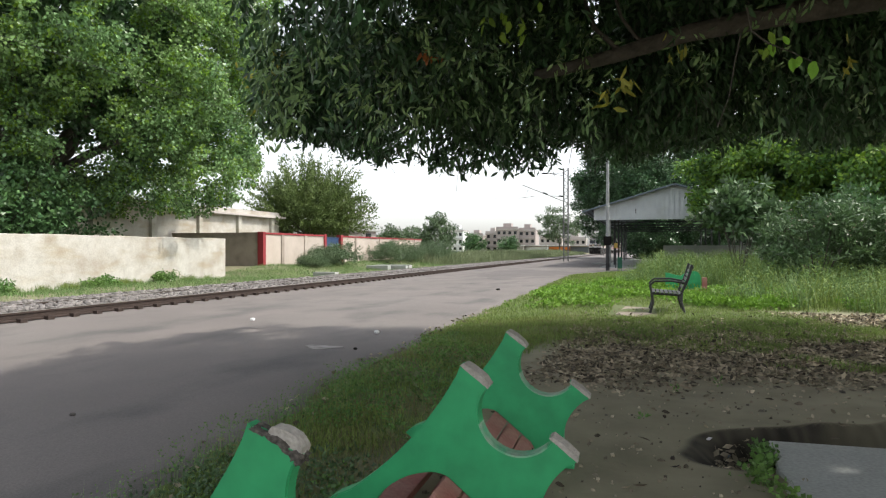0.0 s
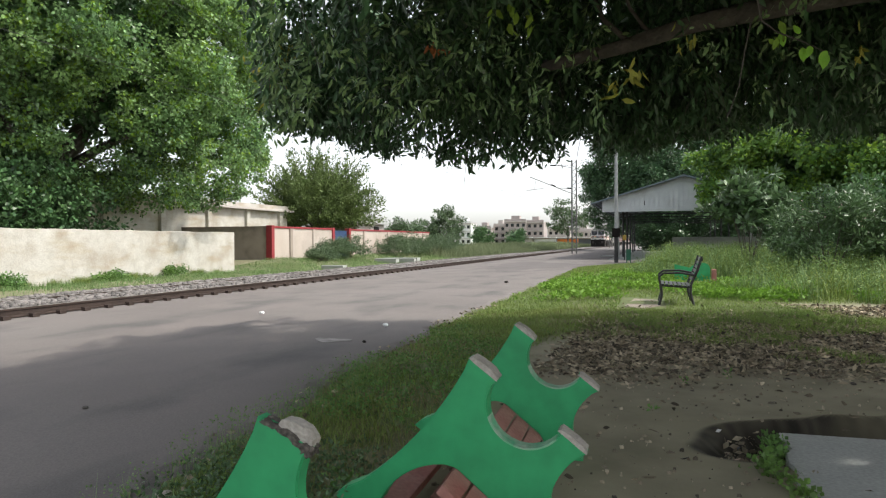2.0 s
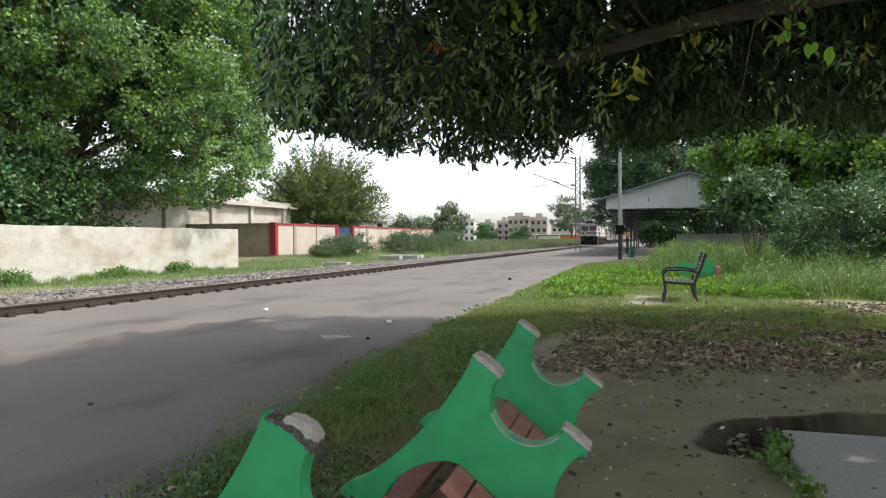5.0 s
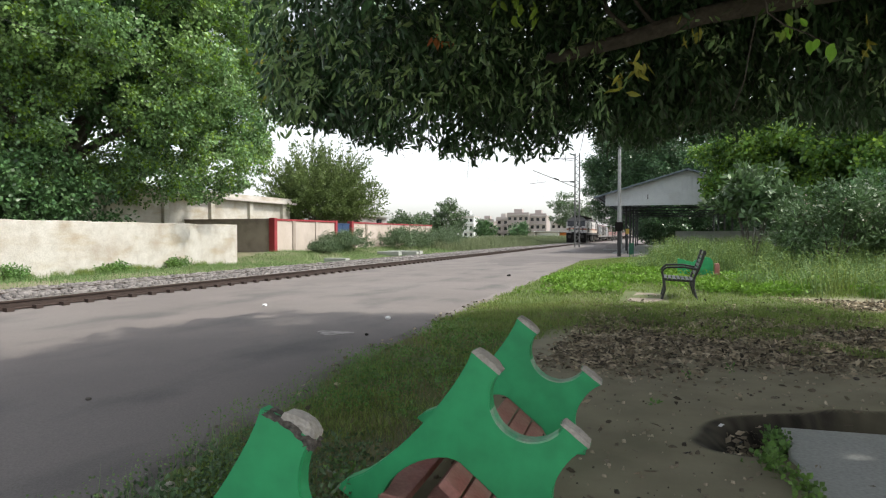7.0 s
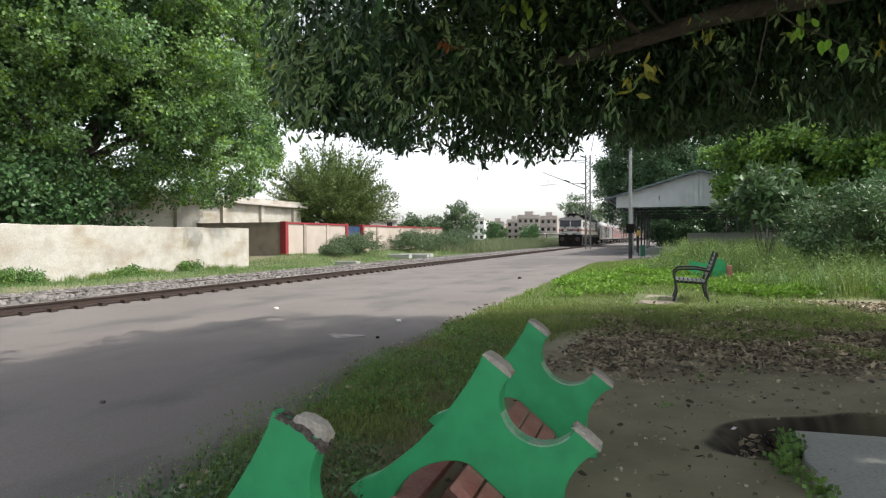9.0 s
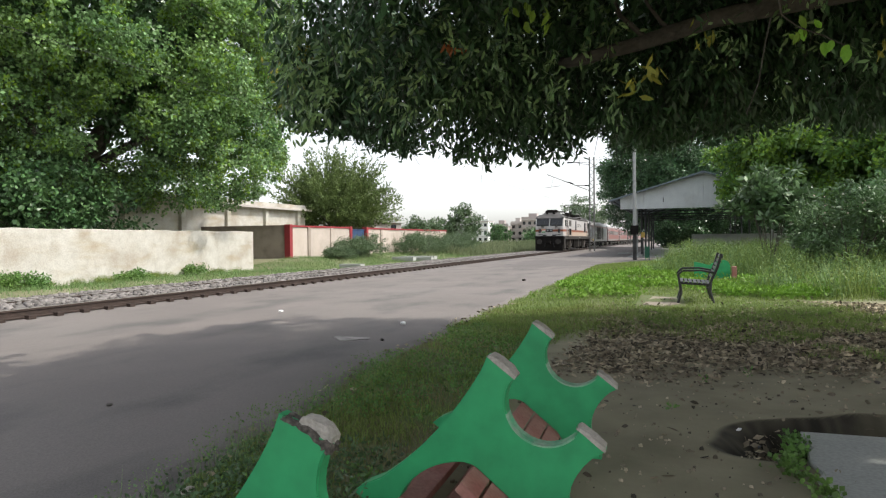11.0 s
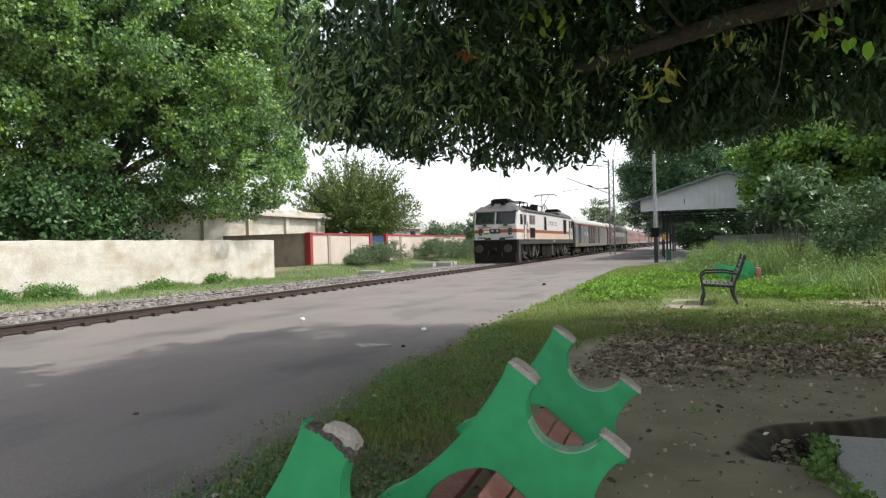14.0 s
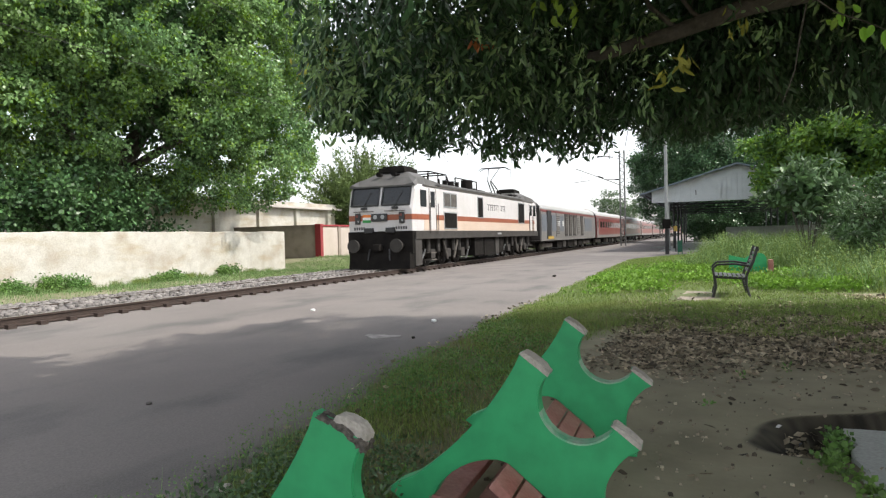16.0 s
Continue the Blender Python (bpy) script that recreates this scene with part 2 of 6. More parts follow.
def rod(bm, a, b, r0, r1=None, seg=8):
    a, b = Vector(a), Vector(b)
    d = b - a
    m = Matrix.Translation((a + b) / 2) @ d.to_track_quat("Z", "Y").to_matrix().to_4x4()
    bmesh.ops.create_cone(bm, cap_ends=True, segments=seg, radius1=r0, radius2=r0 if r1 is None else r1, depth=d.length, matrix=m)
    return bm


def rods(*specs, seg=8):
    bm = bmesh.new()
    for s in specs:
        rod(bm, *s, seg=seg)
    return bm


def prism(bm, outline, t0, t1, axis="y"):
    """A flat outline of (u, v) points made solid between t0 and t1 along an axis."""
    put = {"y": lambda u, v, t: (u, t, v), "x": lambda u, v, t: (t, u, v), "z": lambda u, v, t: (u, v, t)}[axis]
    a = [bm.verts.new(put(u, v, t0)) for u, v in outline]
    b = [bm.verts.new(put(u, v, t1)) for u, v in outline]
    n = len(a)
    bm.faces.new(a)
    bm.faces.new(b[::-1])
    for i in range(n):
        bm.faces.new((a[i], b[i], b[(i + 1) % n], a[(i + 1) % n]))
    bmesh.ops.recalc_face_normals(bm, faces=bm.faces[:])
    return bm


def raw(name, verts, faces, material, parent=None, smooth=False):
    """A mesh from numpy arrays; all faces have the same number of corners."""
    me = bpy.data.meshes.new(name)
    n, k = faces.shape
    me.vertices.add(len(verts))
    me.vertices.foreach_set("co", np.asarray(verts, dtype=np.float32).ravel())
    me.loops.add(n * k)
    me.loops.foreach_set("vertex_index", faces.astype(np.int32).ravel())
    me.polygons.add(n)
    me.polygons.foreach_set("loop_start", np.arange(0, n * k, k, dtype=np.int32))
    if smooth:
        me.polygons.foreach_set("use_smooth", np.ones(n, dtype=bool))
    me.update(calc_edges=True)
    me.materials.append(material)
    ob = new(name, me)
    ob.parent = parent
    return ob


rng = np.random.default_rng(7)


def unit(v):
    return v / np.maximum(np.linalg.norm(v, axis=1, keepdims=True), 1e-9)


def leaf_mesh(name, c, axis, length, ratio, material, parent=None, full=False):
    """Pointed leaves: base at c, growing along axis; full ones are folded along the midrib."""
    n = len(c)
    axis = unit(axis)
    side = unit(np.cross(axis, rng.normal(size=(n, 3))))
    nor = np.cross(axis, side)
    L = (np.ones(n) * length * rng.uniform(0.75, 1.25, n))[:, None]
    W = L * ratio * 0.5
    if not full:
        v = np.stack([c, c + axis * L * 0.45 + side * W * 1.1, c + axis * L, c + axis * L * 0.45 - side * W * 1.1], axis=1).reshape(-1, 3)
        return raw(name, v, np.arange(n * 4).reshape(-1, 4), material, parent)
    v = np.stack([c, c + axis * L * 0.35 + side * W + nor * W * 0.35, c + axis * L * 0.72 + side * W * 0.72 + nor * W * 0.25, c + axis * L,
                  c + axis * L * 0.72 - side * W * 0.72 + nor * W * 0.25, c + axis * L * 0.35 - side * W + nor * W * 0.35], axis=1).reshape(-1, 3)
    b = np.arange(n)[:, None] * 6
    f = np.concatenate([b + np.array([[0, 1, 2, 3]]), b + np.array([[0, 3, 4, 5]])])
    return raw(name, v, f, material, parent)


def blade_mesh(name, p, height, width, material, lean=0.35, parent=None, bent=False):
    """Grass blades: two-segment bent strips rooted at p."""
    n = len(p)
    h = (height * rng.uniform(0.5, 1.25, n))[:, None]
    w = (width * rng.uniform(0.7, 1.3, n))[:, None]
    ang = rng.uniform(0, 2 * np.pi, n)
    d = np.stack([np.cos(ang), np.sin(ang), 0 * ang], 1)
    s = np.stack([-np.sin(ang), np.cos(ang), 0 * ang], 1)
    k = (lean * rng.uniform(0.2, 1.4, n))[:, None]
    up = np.array([[0, 0, 1.0]])
    mid = p + up * h * 0.55 + d * h * k * 0.35
    tip = p + up * h * (1 - 0.25 * k) + d * h * k
    if not bent:
        v = np.stack([p - s * w / 2, p + s * w / 2, tip], 1).reshape(-1, 3)
        return raw(name, v, np.arange(n * 3).reshape(-1, 3), material, parent)
    v = np.stack([p - s * w / 2, p + s * w / 2, mid + s * w * 0.4, mid - s * w * 0.4, tip + s * w * 0.08, tip - s * w * 0.08], 1).reshape(-1, 3)
    b = np.arange(n)[:, None] * 6
    f = np.concatenate([b + np.array([[0, 1, 2, 3]]), b + np.array([[3, 2, 4, 5]])])
    return raw(name, v, f, material, parent)


# ---------------------------------------------------------------- ground
def step(a, b, x):
    t = np.clip((x - a) / (b - a), 0, 1)
    return t * t * (3 - 2 * t)


def wob(x, y, s, k=0.0):
    return np.sin(x * s + 1.3 * np.sin(y * s * 0.7 + k) + k) * np.cos(y * s * 1.1 + 0.8 * np.sin(x * s * 0.9) + 2 * k)


def pit(x, y, r0=0.74, r1=0.99):
    """1 inside a dug pit whose far bank runs away from the near one."""
    far, near = 5.52 + 0.52 * (x - 0.33) + 0.05 * wob(x, y, 5.0, 2), 4.58
    v = (y - (far + near) / 2) / np.maximum((far - near) / 2, 0.2)
    r = (((x - 1.78) / 1.52) ** 4 + v ** 4) ** 0.25 + 0.04 * wob(x, y, 4.0) + 0.012 * wob(x, y, 9.0, 1)
    return 1 - step(r0, r1, r)


def asphalt_edge(y):
    return np.interp(y, (0, 3, 4.3, 5.5, 7, 8.5, 11, 14, 40), (-2.7, -2.75, -2.97, -3.08, -3.38, -3.35, -3.6, -3.62, -4.15)) + 0.05 * np.sin(y * 2.7 + 1) + 3.2 * step(36, 44, y)


def height(x, y):
    x, y = np.asarray(x, float), np.asarray(y, float)
    z = -0.05 + 0.05 * step(0.0, 0.5, x - asphalt_edge(y)) + 0.15 * step(9, 14, y) * step(-3.2, -1.0, x) * (1 - step(36, 42, y))
    z = z + 0.02 * wob(x, y, 1.3) * step(-3.2, -2.5, x) + 0.01 * wob(x, y, 4.1, 2) * step(-3.0, -2.2, x)
    z = z - 0.10 * (1 - step(-11.9, -11.5, x)) + 0.10 * (1 - step(-19.5, -17.5, x))
    z = z + 0.42 * step(29, 35, y) * (1 - step(-22.5, -19.0, x)) + 0.05 * wob(x, y, 0.5) * (1 - step(-19, -17, x))
    return z - (0.26 + 0.14 * step(0.7, 1.2, x)) * pit(x, y) + pit(x, y) * (0.035 * wob(x, y, 7.0, 3) + 0.02 * wob(x, y, 19.0, 1) + 0.016 * np.sin(x * 57 + 3 * np.sin(y * 43)) * np.sin(y * 61 + 2 * np.sin(x * 37)))


def on_ground(x, y, lift=0.0):
    return np.stack([x, y, height(x, y) + lift], 1)


def scatter(n, x0, x1, y0, y1):
    return rng.uniform(x0, x1, n), rng.uniform(y0, y1, n)


def lines(*spans):
    out = []
    for a, b, s in spans:
        out.append(np.arange(a, b, s))
    return np.unique(np.round(np.concatenate(out), 3))


def soil_mask(x, y):
    w = 0.5 * wob(x, y, 1.1) + 0.25 * wob(x, y, 3.7, 1) + 0.12 * wob(x, y, 9.0, 2)
    front = step(-1.75, -0.95, x + 0.03 * y + 0.35 * w) * (1 - step(9.0, 11.5, y + 1.2 * w - 0.15 * x))
    patch = step(2.0, 3.2, x + w) * (1 - step(0.6, 2.0, np.abs(y - 13.8) + w))
    return np.clip(front + 0.8 * patch, 0, 1)


def ground():
    xs = lines((-900, -60, 60), (-60, -24, 2), (-24, -3.9, 0.5), (-3.9, -0.3, 0.12), (-0.3, 0.1, 0.06), (0.1, 2.2, 0.022), (2.2, 3.2, 0.05), (3.2, 4.5, 0.12), (4.5, 20, 0.6), (20, 60, 4), (60, 901, 60))
    ys = lines((-300, -10, 20), (-10, 2.5, 0.8), (2.5, 4.0, 0.12), (4.0, 4.5, 0.06), (4.5, 6.5, 0.022), (6.5, 8.5, 0.12), (8.5, 40, 0.5), (40, 120, 3), (120, 2401, 80))
    X, Y = np.meshgrid(xs, ys)
    v = np.stack([X.ravel(), Y.ravel(), height(X.ravel(), Y.ravel())], 1)
    nx, ny = len(xs), len(ys)
    i = (np.arange(ny - 1)[:, None] * nx + np.arange(nx - 1)[None, :]).ravel()[:, None]
    m = mat("grassy_earth", (0.085, 0.12, 0.035), (0.12, 0.15, 0.05), 0.7, 0.95, 0.4, fine=14, stain=(0.15, 0.125, 0.085), stain_scale=0.9, stain_amount=0.6)
    nd, ln = m.node_tree.nodes, m.node_tree.links.new
    p = nd["Principled BSDF"]
    old = p.inputs["Base Color"].links[0].from_socket
    soil = nd.new("ShaderNodeTexNoise")
    soil.inputs["Scale"].default_value, soil.inputs["Detail"].default_value = 1.8, 10
    tc = nd.new("ShaderNodeTexCoord")
    ln(tc.outputs["Object"], soil.inputs["Vector"])
    cr = nd.new("ShaderNodeValToRGB")
    cr.color_ramp.elements[0].position, cr.color_ramp.elements[0].color = 0.3, (0.205, 0.186, 0.122, 1)
    cr.color_ramp.elements[1].position, cr.color_ramp.elements[1].color = 0.7, (0.305, 0.275, 0.185, 1)
    ln(soil.outputs[0], cr.inputs[0])
    at = nd.new("ShaderNodeAttribute")
    at.attribute_name = "soil"
    mx = nd.new("ShaderNodeMix")
    mx.data_type = "RGBA"
    ln(at.outputs["Fac"], mx.inputs[0])
    ln(old, mx.inputs[6])
    ln(cr.outputs[0], mx.inputs[7])
    # near-black earth colour that paints the shade inside the pit
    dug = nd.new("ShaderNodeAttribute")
    dug.attribute_name = "pit_shade"
    pit_shade = nd.new("ShaderNodeMix")
    pit_shade.data_type = "RGBA"
    pit_shade.inputs[7].default_value = (0.016, 0.013, 0.009, 1)
    ln(dug.outputs["Fac"], pit_shade.inputs[0])
    ln(mx.outputs[2], pit_shade.inputs[6])
    ln(pit_shade.outputs[2], p.inputs["Base Color"])
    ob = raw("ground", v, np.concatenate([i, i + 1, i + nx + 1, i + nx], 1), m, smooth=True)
    a = ob.data.attributes.new("soil", "FLOAT", "POINT")
    a.data.foreach_set("value", np.maximum(np.maximum(soil_mask(v[:, 0], v[:, 1]), pit(v[:, 0], v[:, 1])), 0.75 * (1 - step(-16.5, -15.0, v[:, 0])) * step(-0.3, 0.5, wob(v[:, 0], v[:, 1], 0.7))).astype(np.float32))
    # the painted shade is weaker on the lit far bank at the right
    a = ob.data.attributes.new("pit_shade", "FLOAT", "POINT")
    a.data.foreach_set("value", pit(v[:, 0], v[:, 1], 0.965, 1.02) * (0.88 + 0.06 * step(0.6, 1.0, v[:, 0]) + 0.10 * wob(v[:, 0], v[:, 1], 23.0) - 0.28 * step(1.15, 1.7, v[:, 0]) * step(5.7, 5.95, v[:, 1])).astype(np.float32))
    tagged(ob, "grassy earth with bare brown soil and a dug pit", "ground", kind="structure")


def platform():
    ys = lines((-60, 0, 2), (0, 40, 0.25), (40, 60, 0.5), (60, 420, 6))
    e = asphalt_edge(ys) + 0.05 * np.sin(ys * 7.3) + 0.03 * np.sin(ys * 17)
    bm = bmesh.new()
    prev = None
    for y, x1 in zip(ys, e):
        row = [bm.verts.new(q) for q in ((-11.62, y, -0.25), (-11.62, y, 0.02), (-9.0, y, 0.012), (-5.0, y, 0.012), (x1 - 0.2, y, 0.0), (x1, y, -0.07))]
        if prev:
            for a in range(5):
                bm.faces.new((prev[a], prev[a + 1], row[a + 1], row[a]))
        prev = row
    bmesh.ops.recalc_face_normals(bm, faces=bm.faces[:])
    tagged(part("platform_pavement", bm, ASPHALT), "dusty grey low-level asphalt platform surface", "platform", kind="structure")


TRACK_X, GAUGE = -12.55, 1.74


def railway():
    track = empty("railway_track", pose(0, 0, 0.05))
    tagged(track, "broad gauge railway track with rusty rails on concrete sleepers", "railway track", kind="structure")
    foot, web, head = 0.07, 0.012, 0.036
    prof = [(-foot, 0), (foot, 0), (foot, 0.02), (web, 0.035), (web, 0.125), (head, 0.135), (head, 0.168), (head - 0.008, 0.172), (-head + 0.008, 0.172), (-head, 0.168), (-head, 0.135), (-web, 0.125), (-web, 0.035), (-foot, 0.02)]
    for s in (-1, 1):
        x = TRACK_X + s * GAUGE / 2
        r = part("rail", prism(bmesh.new(), [(x + u, v) for u, v in prof], -60, 420), RAILSTEEL, track)
        part("rail_head", boxes((x - 0.034, x + 0.034, -60, 420, 0.169, 0.175)), RAILHEAD, r)
    sl = None
    clips = bmesh.new()
    for i in range(290):
        y = -20 + 0.6 * i
        if sl is None:
            sl = part("sleeper", boxes((-1.35, 0.90, -0.12, 0.12, -0.2, -0.002), bevel=0.02), SLEEPERCON, track)
        else:
            o = new("sleeper", sl.data)
            o.parent = track
            sl2 = o
        (sl if i == 0 else sl2).location = (TRACK_X, y, 0)
        if y < 90:
            for s in (-1, 1):
                for q in (-1, 1):
                    x = TRACK_X + s * GAUGE / 2 + q * 0.11
                    box(clips, x - 0.06, x + 0.06, y - 0.075, y + 0.075, -0.06, 0.045)
    tagged(part("rail_clips", clips, RAILSTEEL, track), kind="stuff")
    far = bmesh.new()
    for i in range(200):
        y = 154 + 0.6 * i * 2
        box(far, TRACK_X - 1.35, TRACK_X + 1.35, y - 0.12, y + 0.12, -0.2, -0.002)
    tagged(part("far_sleepers", far, SLEEPERCON, track), kind="stuff")
    # ballast bed and loose stones
    bed = prism(bmesh.new(), [(-15.9, -0.22), (-14.6, 0.16), (-12.5, 0.16), (-12.0, 0.05), (-11.6, 0.03), (-11.46, -0.02), (-11.46, -0.3), (-17.4, -0.3)], -60, 420)
    tagged(part("ballast_bed", bed, BALLAST), "grey stone ballast bed", "ballast", kind="structure")
    n = 12000
    x, y = rng.uniform(-15.8, -11.9, n), 4 + 66 * rng.random(n) ** 1.5
    z = np.interp(x, [-15.9, -14.6, -12.5, -12.0, -11.5], [-0.22, 0.16, 0.16, 0.05, 0.02])
    s = rng.uniform(0.025, 0.07, n)
    cube = np.array([[-1, -1, -1], [1, -1, -0.8], [0.8, 1, -1], [-1, 0.8, -1], [-0.7, -0.8, 0.8], [0.8, -0.6, 0.7], [0.6, 0.8, 0.9], [-0.8, 0.6, 0.6]])
    a = rng.uniform(0, 6.28, n)
    c, sn = np.cos(a)[:, None], np.sin(a)[:, None]
    q = cube[None] * rng.uniform(0.7, 1.3, (n, 8, 3))
    v = np.stack([q[..., 0] * c - q[..., 1] * sn, q[..., 0] * sn + q[..., 1] * c, q[..., 2] * 0.7], -1) * s[:, None, None] + np.stack([x, y, z + 0.02], 1)[:, None]
    f = np.array([[0, 3, 2, 1], [4, 5, 6, 7], [0, 1, 5, 4], [1, 2, 6, 5], [2, 3, 7, 6], [3, 0, 4, 7]])
    faces = (np.arange(n)[:, None, None] * 8 + f[None]).reshape(-1, 4)
    tagged(raw("ballast_stones", v.reshape(-1, 3), faces, BALLAST), "loose grey crushed stone ballast beside the rails", "ballast", kind="stuff")


# ---------------------------------------------------------------- walls and buildings
def wavy_wall(bm, x0, x1, y0, y1, z0, z1, n):
    """A wall along y with a slightly uneven top."""
    prev = None
    for i in range(n + 1):
        y = y0 + (y1 - y0) * i / n
        t = z1 + 0.012 * math.sin(y * 2.1) + 0.008 * math.sin(y * 5.3) + random.uniform(-0.008, 0.008)
        row = [bm.verts.new(q) for q in ((x0, y, z0), (x0, y, t - 0.02), (x0 + 0.03, y, t), (x1 - 0.03, y, t), (x1, y, t - 0.02), (x1, y, z0))]
        if prev:
            for a in range(5):
                bm.faces.new((prev[a], prev[a + 1], row[a + 1], row[a]))
        else:
            bm.faces.new(row)
        prev = row
    bm.faces.new(prev[::-1])
    bmesh.ops.recalc_face_normals(bm, faces=bm.faces[:])
    return bm


def walls():
    w = part("boundary_wall", wavy_wall(bmesh.new(), -21.55, -21.3, -12, 28.9, -0.3, 2.0, 80), CREAM)
    tagged(w, "cream limewashed boundary wall with brown damp stains", "wall", kind="structure")
    r = empty("lane_wall")
    tagged(r, "dingy plaster wall along a lane, coloured darker as its unlit side", "wall", kind="structure")
    # stained plaster whose darker colour also holds the shade of this side
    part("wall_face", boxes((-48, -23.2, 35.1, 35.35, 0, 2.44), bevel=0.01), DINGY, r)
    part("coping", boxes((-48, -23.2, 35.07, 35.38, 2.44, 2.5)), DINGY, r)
    # panelled wall with red trim, gate and pilasters
    p = empty("panelled_wall")
    tagged(p, "pale pink panelled wall with red painted coping and posts", "wall", kind="structure")
    for y0, y1 in ((35.1, 43.2), (46.0, 64.7)):
        part("wall_panel", boxes((-23.35, -23.1, y0, y1, 0, 2.38), bevel=0.01), PINKWALL, p)
        part("coping", boxes((-23.38, -23.04, y0, y1, 2.38, 2.5), bevel=0.01), REDPAINT, p)
    for y in (35.0, 43.05, 45.75):
        part("red_post", boxes((-23.42, -23.0, y, y + 0.32, 0, 2.54), bevel=0.015), REDPAINT, p)
    for y in (37.2, 40.2, 48.4, 53.5, 58.2, 62.6):
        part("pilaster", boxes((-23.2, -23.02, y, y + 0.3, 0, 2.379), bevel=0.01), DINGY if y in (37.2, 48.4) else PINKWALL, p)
    g = empty("metal_gate")
    tagged(g, "dark blue sheet metal gate standing between red posts", "gate")
    for y0, y1 in ((43.4, 44.55), (44.58, 45.72)):
        leaf = part("gate_leaf", boxes((-23.28, -23.22, y0, y1, 0.42, 2.35)), BLUEPAINT, g)
        for z in (0.42, 1.3, 2.27):
            part("gate_bar", boxes((-23.22, -23.18, y0, y1, z, z + 0.08)), BLUEPAINT, leaf)
    # long low building behind
    b = empty("long_cream_building")
    tagged(b, "long low cream plastered building with a flat parapet roof", "building")
    part("wall", boxes((-42, -30, 20, 48, 0, 4.0)), CREAM, b)
    part("roof", boxes((-42.3, -29.5, 19.7, 48.3, 4.0, 4.16), bevel=0.02), TOWNWALL, b)
    part("parapet", boxes((-29.98, -29.8, 20, 48, 4.16, 4.5), (-42, -29.98, 47.8, 48, 4.16, 4.5)), CREAM, b)
    for y in (24, 28.5, 33, 37.5, 42, 46.5):
        part("pilaster", boxes((-30, -29.75, y, y + 0.4, 0, 4.0)), CREAM, b)
    k = empty("concrete_hut")
    tagged(k, "small grey concrete hut with a flat slab roof", "hut")
    part("wall", boxes((-30, -26.5, 54, 60.5, 0.3, 3.2)), TOWNWALL, k)
    part("roof", boxes((-30.3, -26.1, 53.6, 60.9, 3.2, 3.42), bevel=0.02), GREYCON, k)
    part("window", boxes((-26.5, -26.46, 58, 59.2, 2.3, 3.0)), GLASSDARK, k)


def shelter():
    s = empty("platform_shelter")
    tagged(s, "open platform shelter with pale corrugated gable and steel posts", "shelter")
    y0, y1, xl, xp, xr, ze, zp = 52, 92, -4.95, 1.9, 8.7, 4.35, 6.35
    # roof slopes with ribs
    for side, (xa, za, xb, zb) in (("l", (xl, ze, xp, zp)), ("r", (xp, zp, xr, ze))):
        bm = bmesh.new()
        prism(bm, [(xa, za), (xb, zb), (xb, zb + 0.07), (xa, za + 0.07)], y0 - 0.5, y1)
        part("roof_sheet", bm, DARKROOF, s)
    # gable cladding in single corrugated sheets
    n = 34
    xg0, xg1 = -4.1, 7.9
    sheet_edges = [xg0 + (xg1 - xg0) * i / n for i in range(n + 1)]
    top = lambda x: ze + (zp - ze) * (1 - abs(x - xp) / (xp - xl)) - 0.03
    for a, b in zip(sheet_edges, sheet_edges[1:]):
        bm = bmesh.new()
        prism(bm, [(a + 0.03, 3.72), (b - 0.03, 3.72), (b - 0.03, top(b)), (a + 0.03, top(a))], y0 - 0.07, y0)
        part("gable_sheet", bm, ROOFSHEET, s)
    part("gable_backing", prism(bmesh.new(), [(xg0, 3.72), (xg1, 3.72), (xg1, top(xg1) - 0.02), (xp, top(xp) - 0.02), (xg0, top(xg0) - 0.02)], y0, y0 + 0.02), ROOFSHEET, s)
    part("barge_board", prism(bmesh.new(), [(xl, ze - 0.05), (xp, zp - 0.05), (xr, ze - 0.05), (xr, ze + 0.06), (xp, zp + 0.08), (xl, ze + 0.06)], y0 - 0.55, y0 - 0.5), DARKROOF, s)
    part("vent_plate", boxes((-1.05, -0.85, y0 - 0.06, y0 - 0.03, 4.2, 4.55)), BLACKIRON, s)
    for y in (52.3, 60, 68, 76, 84, 91):
        for x in (-2.9, 6.6):
            part("post", rods(((x, y, -0.1), (x, y, 4.6), 0.09)), GALV if y < 53 else SHEDSTEEL, s)
        part("tie_beam", rods(((-4.0, y, 3.85), (7.8, y, 3.85), 0.06), ((-4.6, y, 4.35), (-2.9, y, 3.2), 0.04), ((-2.9, y, 3.85), (xp, y, 6.2), 0.04), ((6.6, y, 3.85), (xp, y, 6.2), 0.04)), SHEDSTEEL, s)
    for x in (-4.2, -1.5, xp, 5.3, 8):
        z = top(x) - 0.03
        part("purlin", boxes((x - 0.05, x + 0.05, y0, y1, z - 0.1, z)), SHEDSTEEL, s)
    # dim end wall and pipes under the roof
    lw = part("low_wall", boxes((1.2, 9.5, 57, 57.2, -0.1, 1.75), bevel=0.02), GREYCON)
    tagged(lw, "low grey concrete wall beside the shelter", "wall", kind="structure")
    pv = part("shelter_floor", boxes((-3.6, 8.9, 51, 93, -0.12, 0.03)), GREYCON)
    tagged(pv, "pale concrete floor of the shelter", "floor", kind="structure")


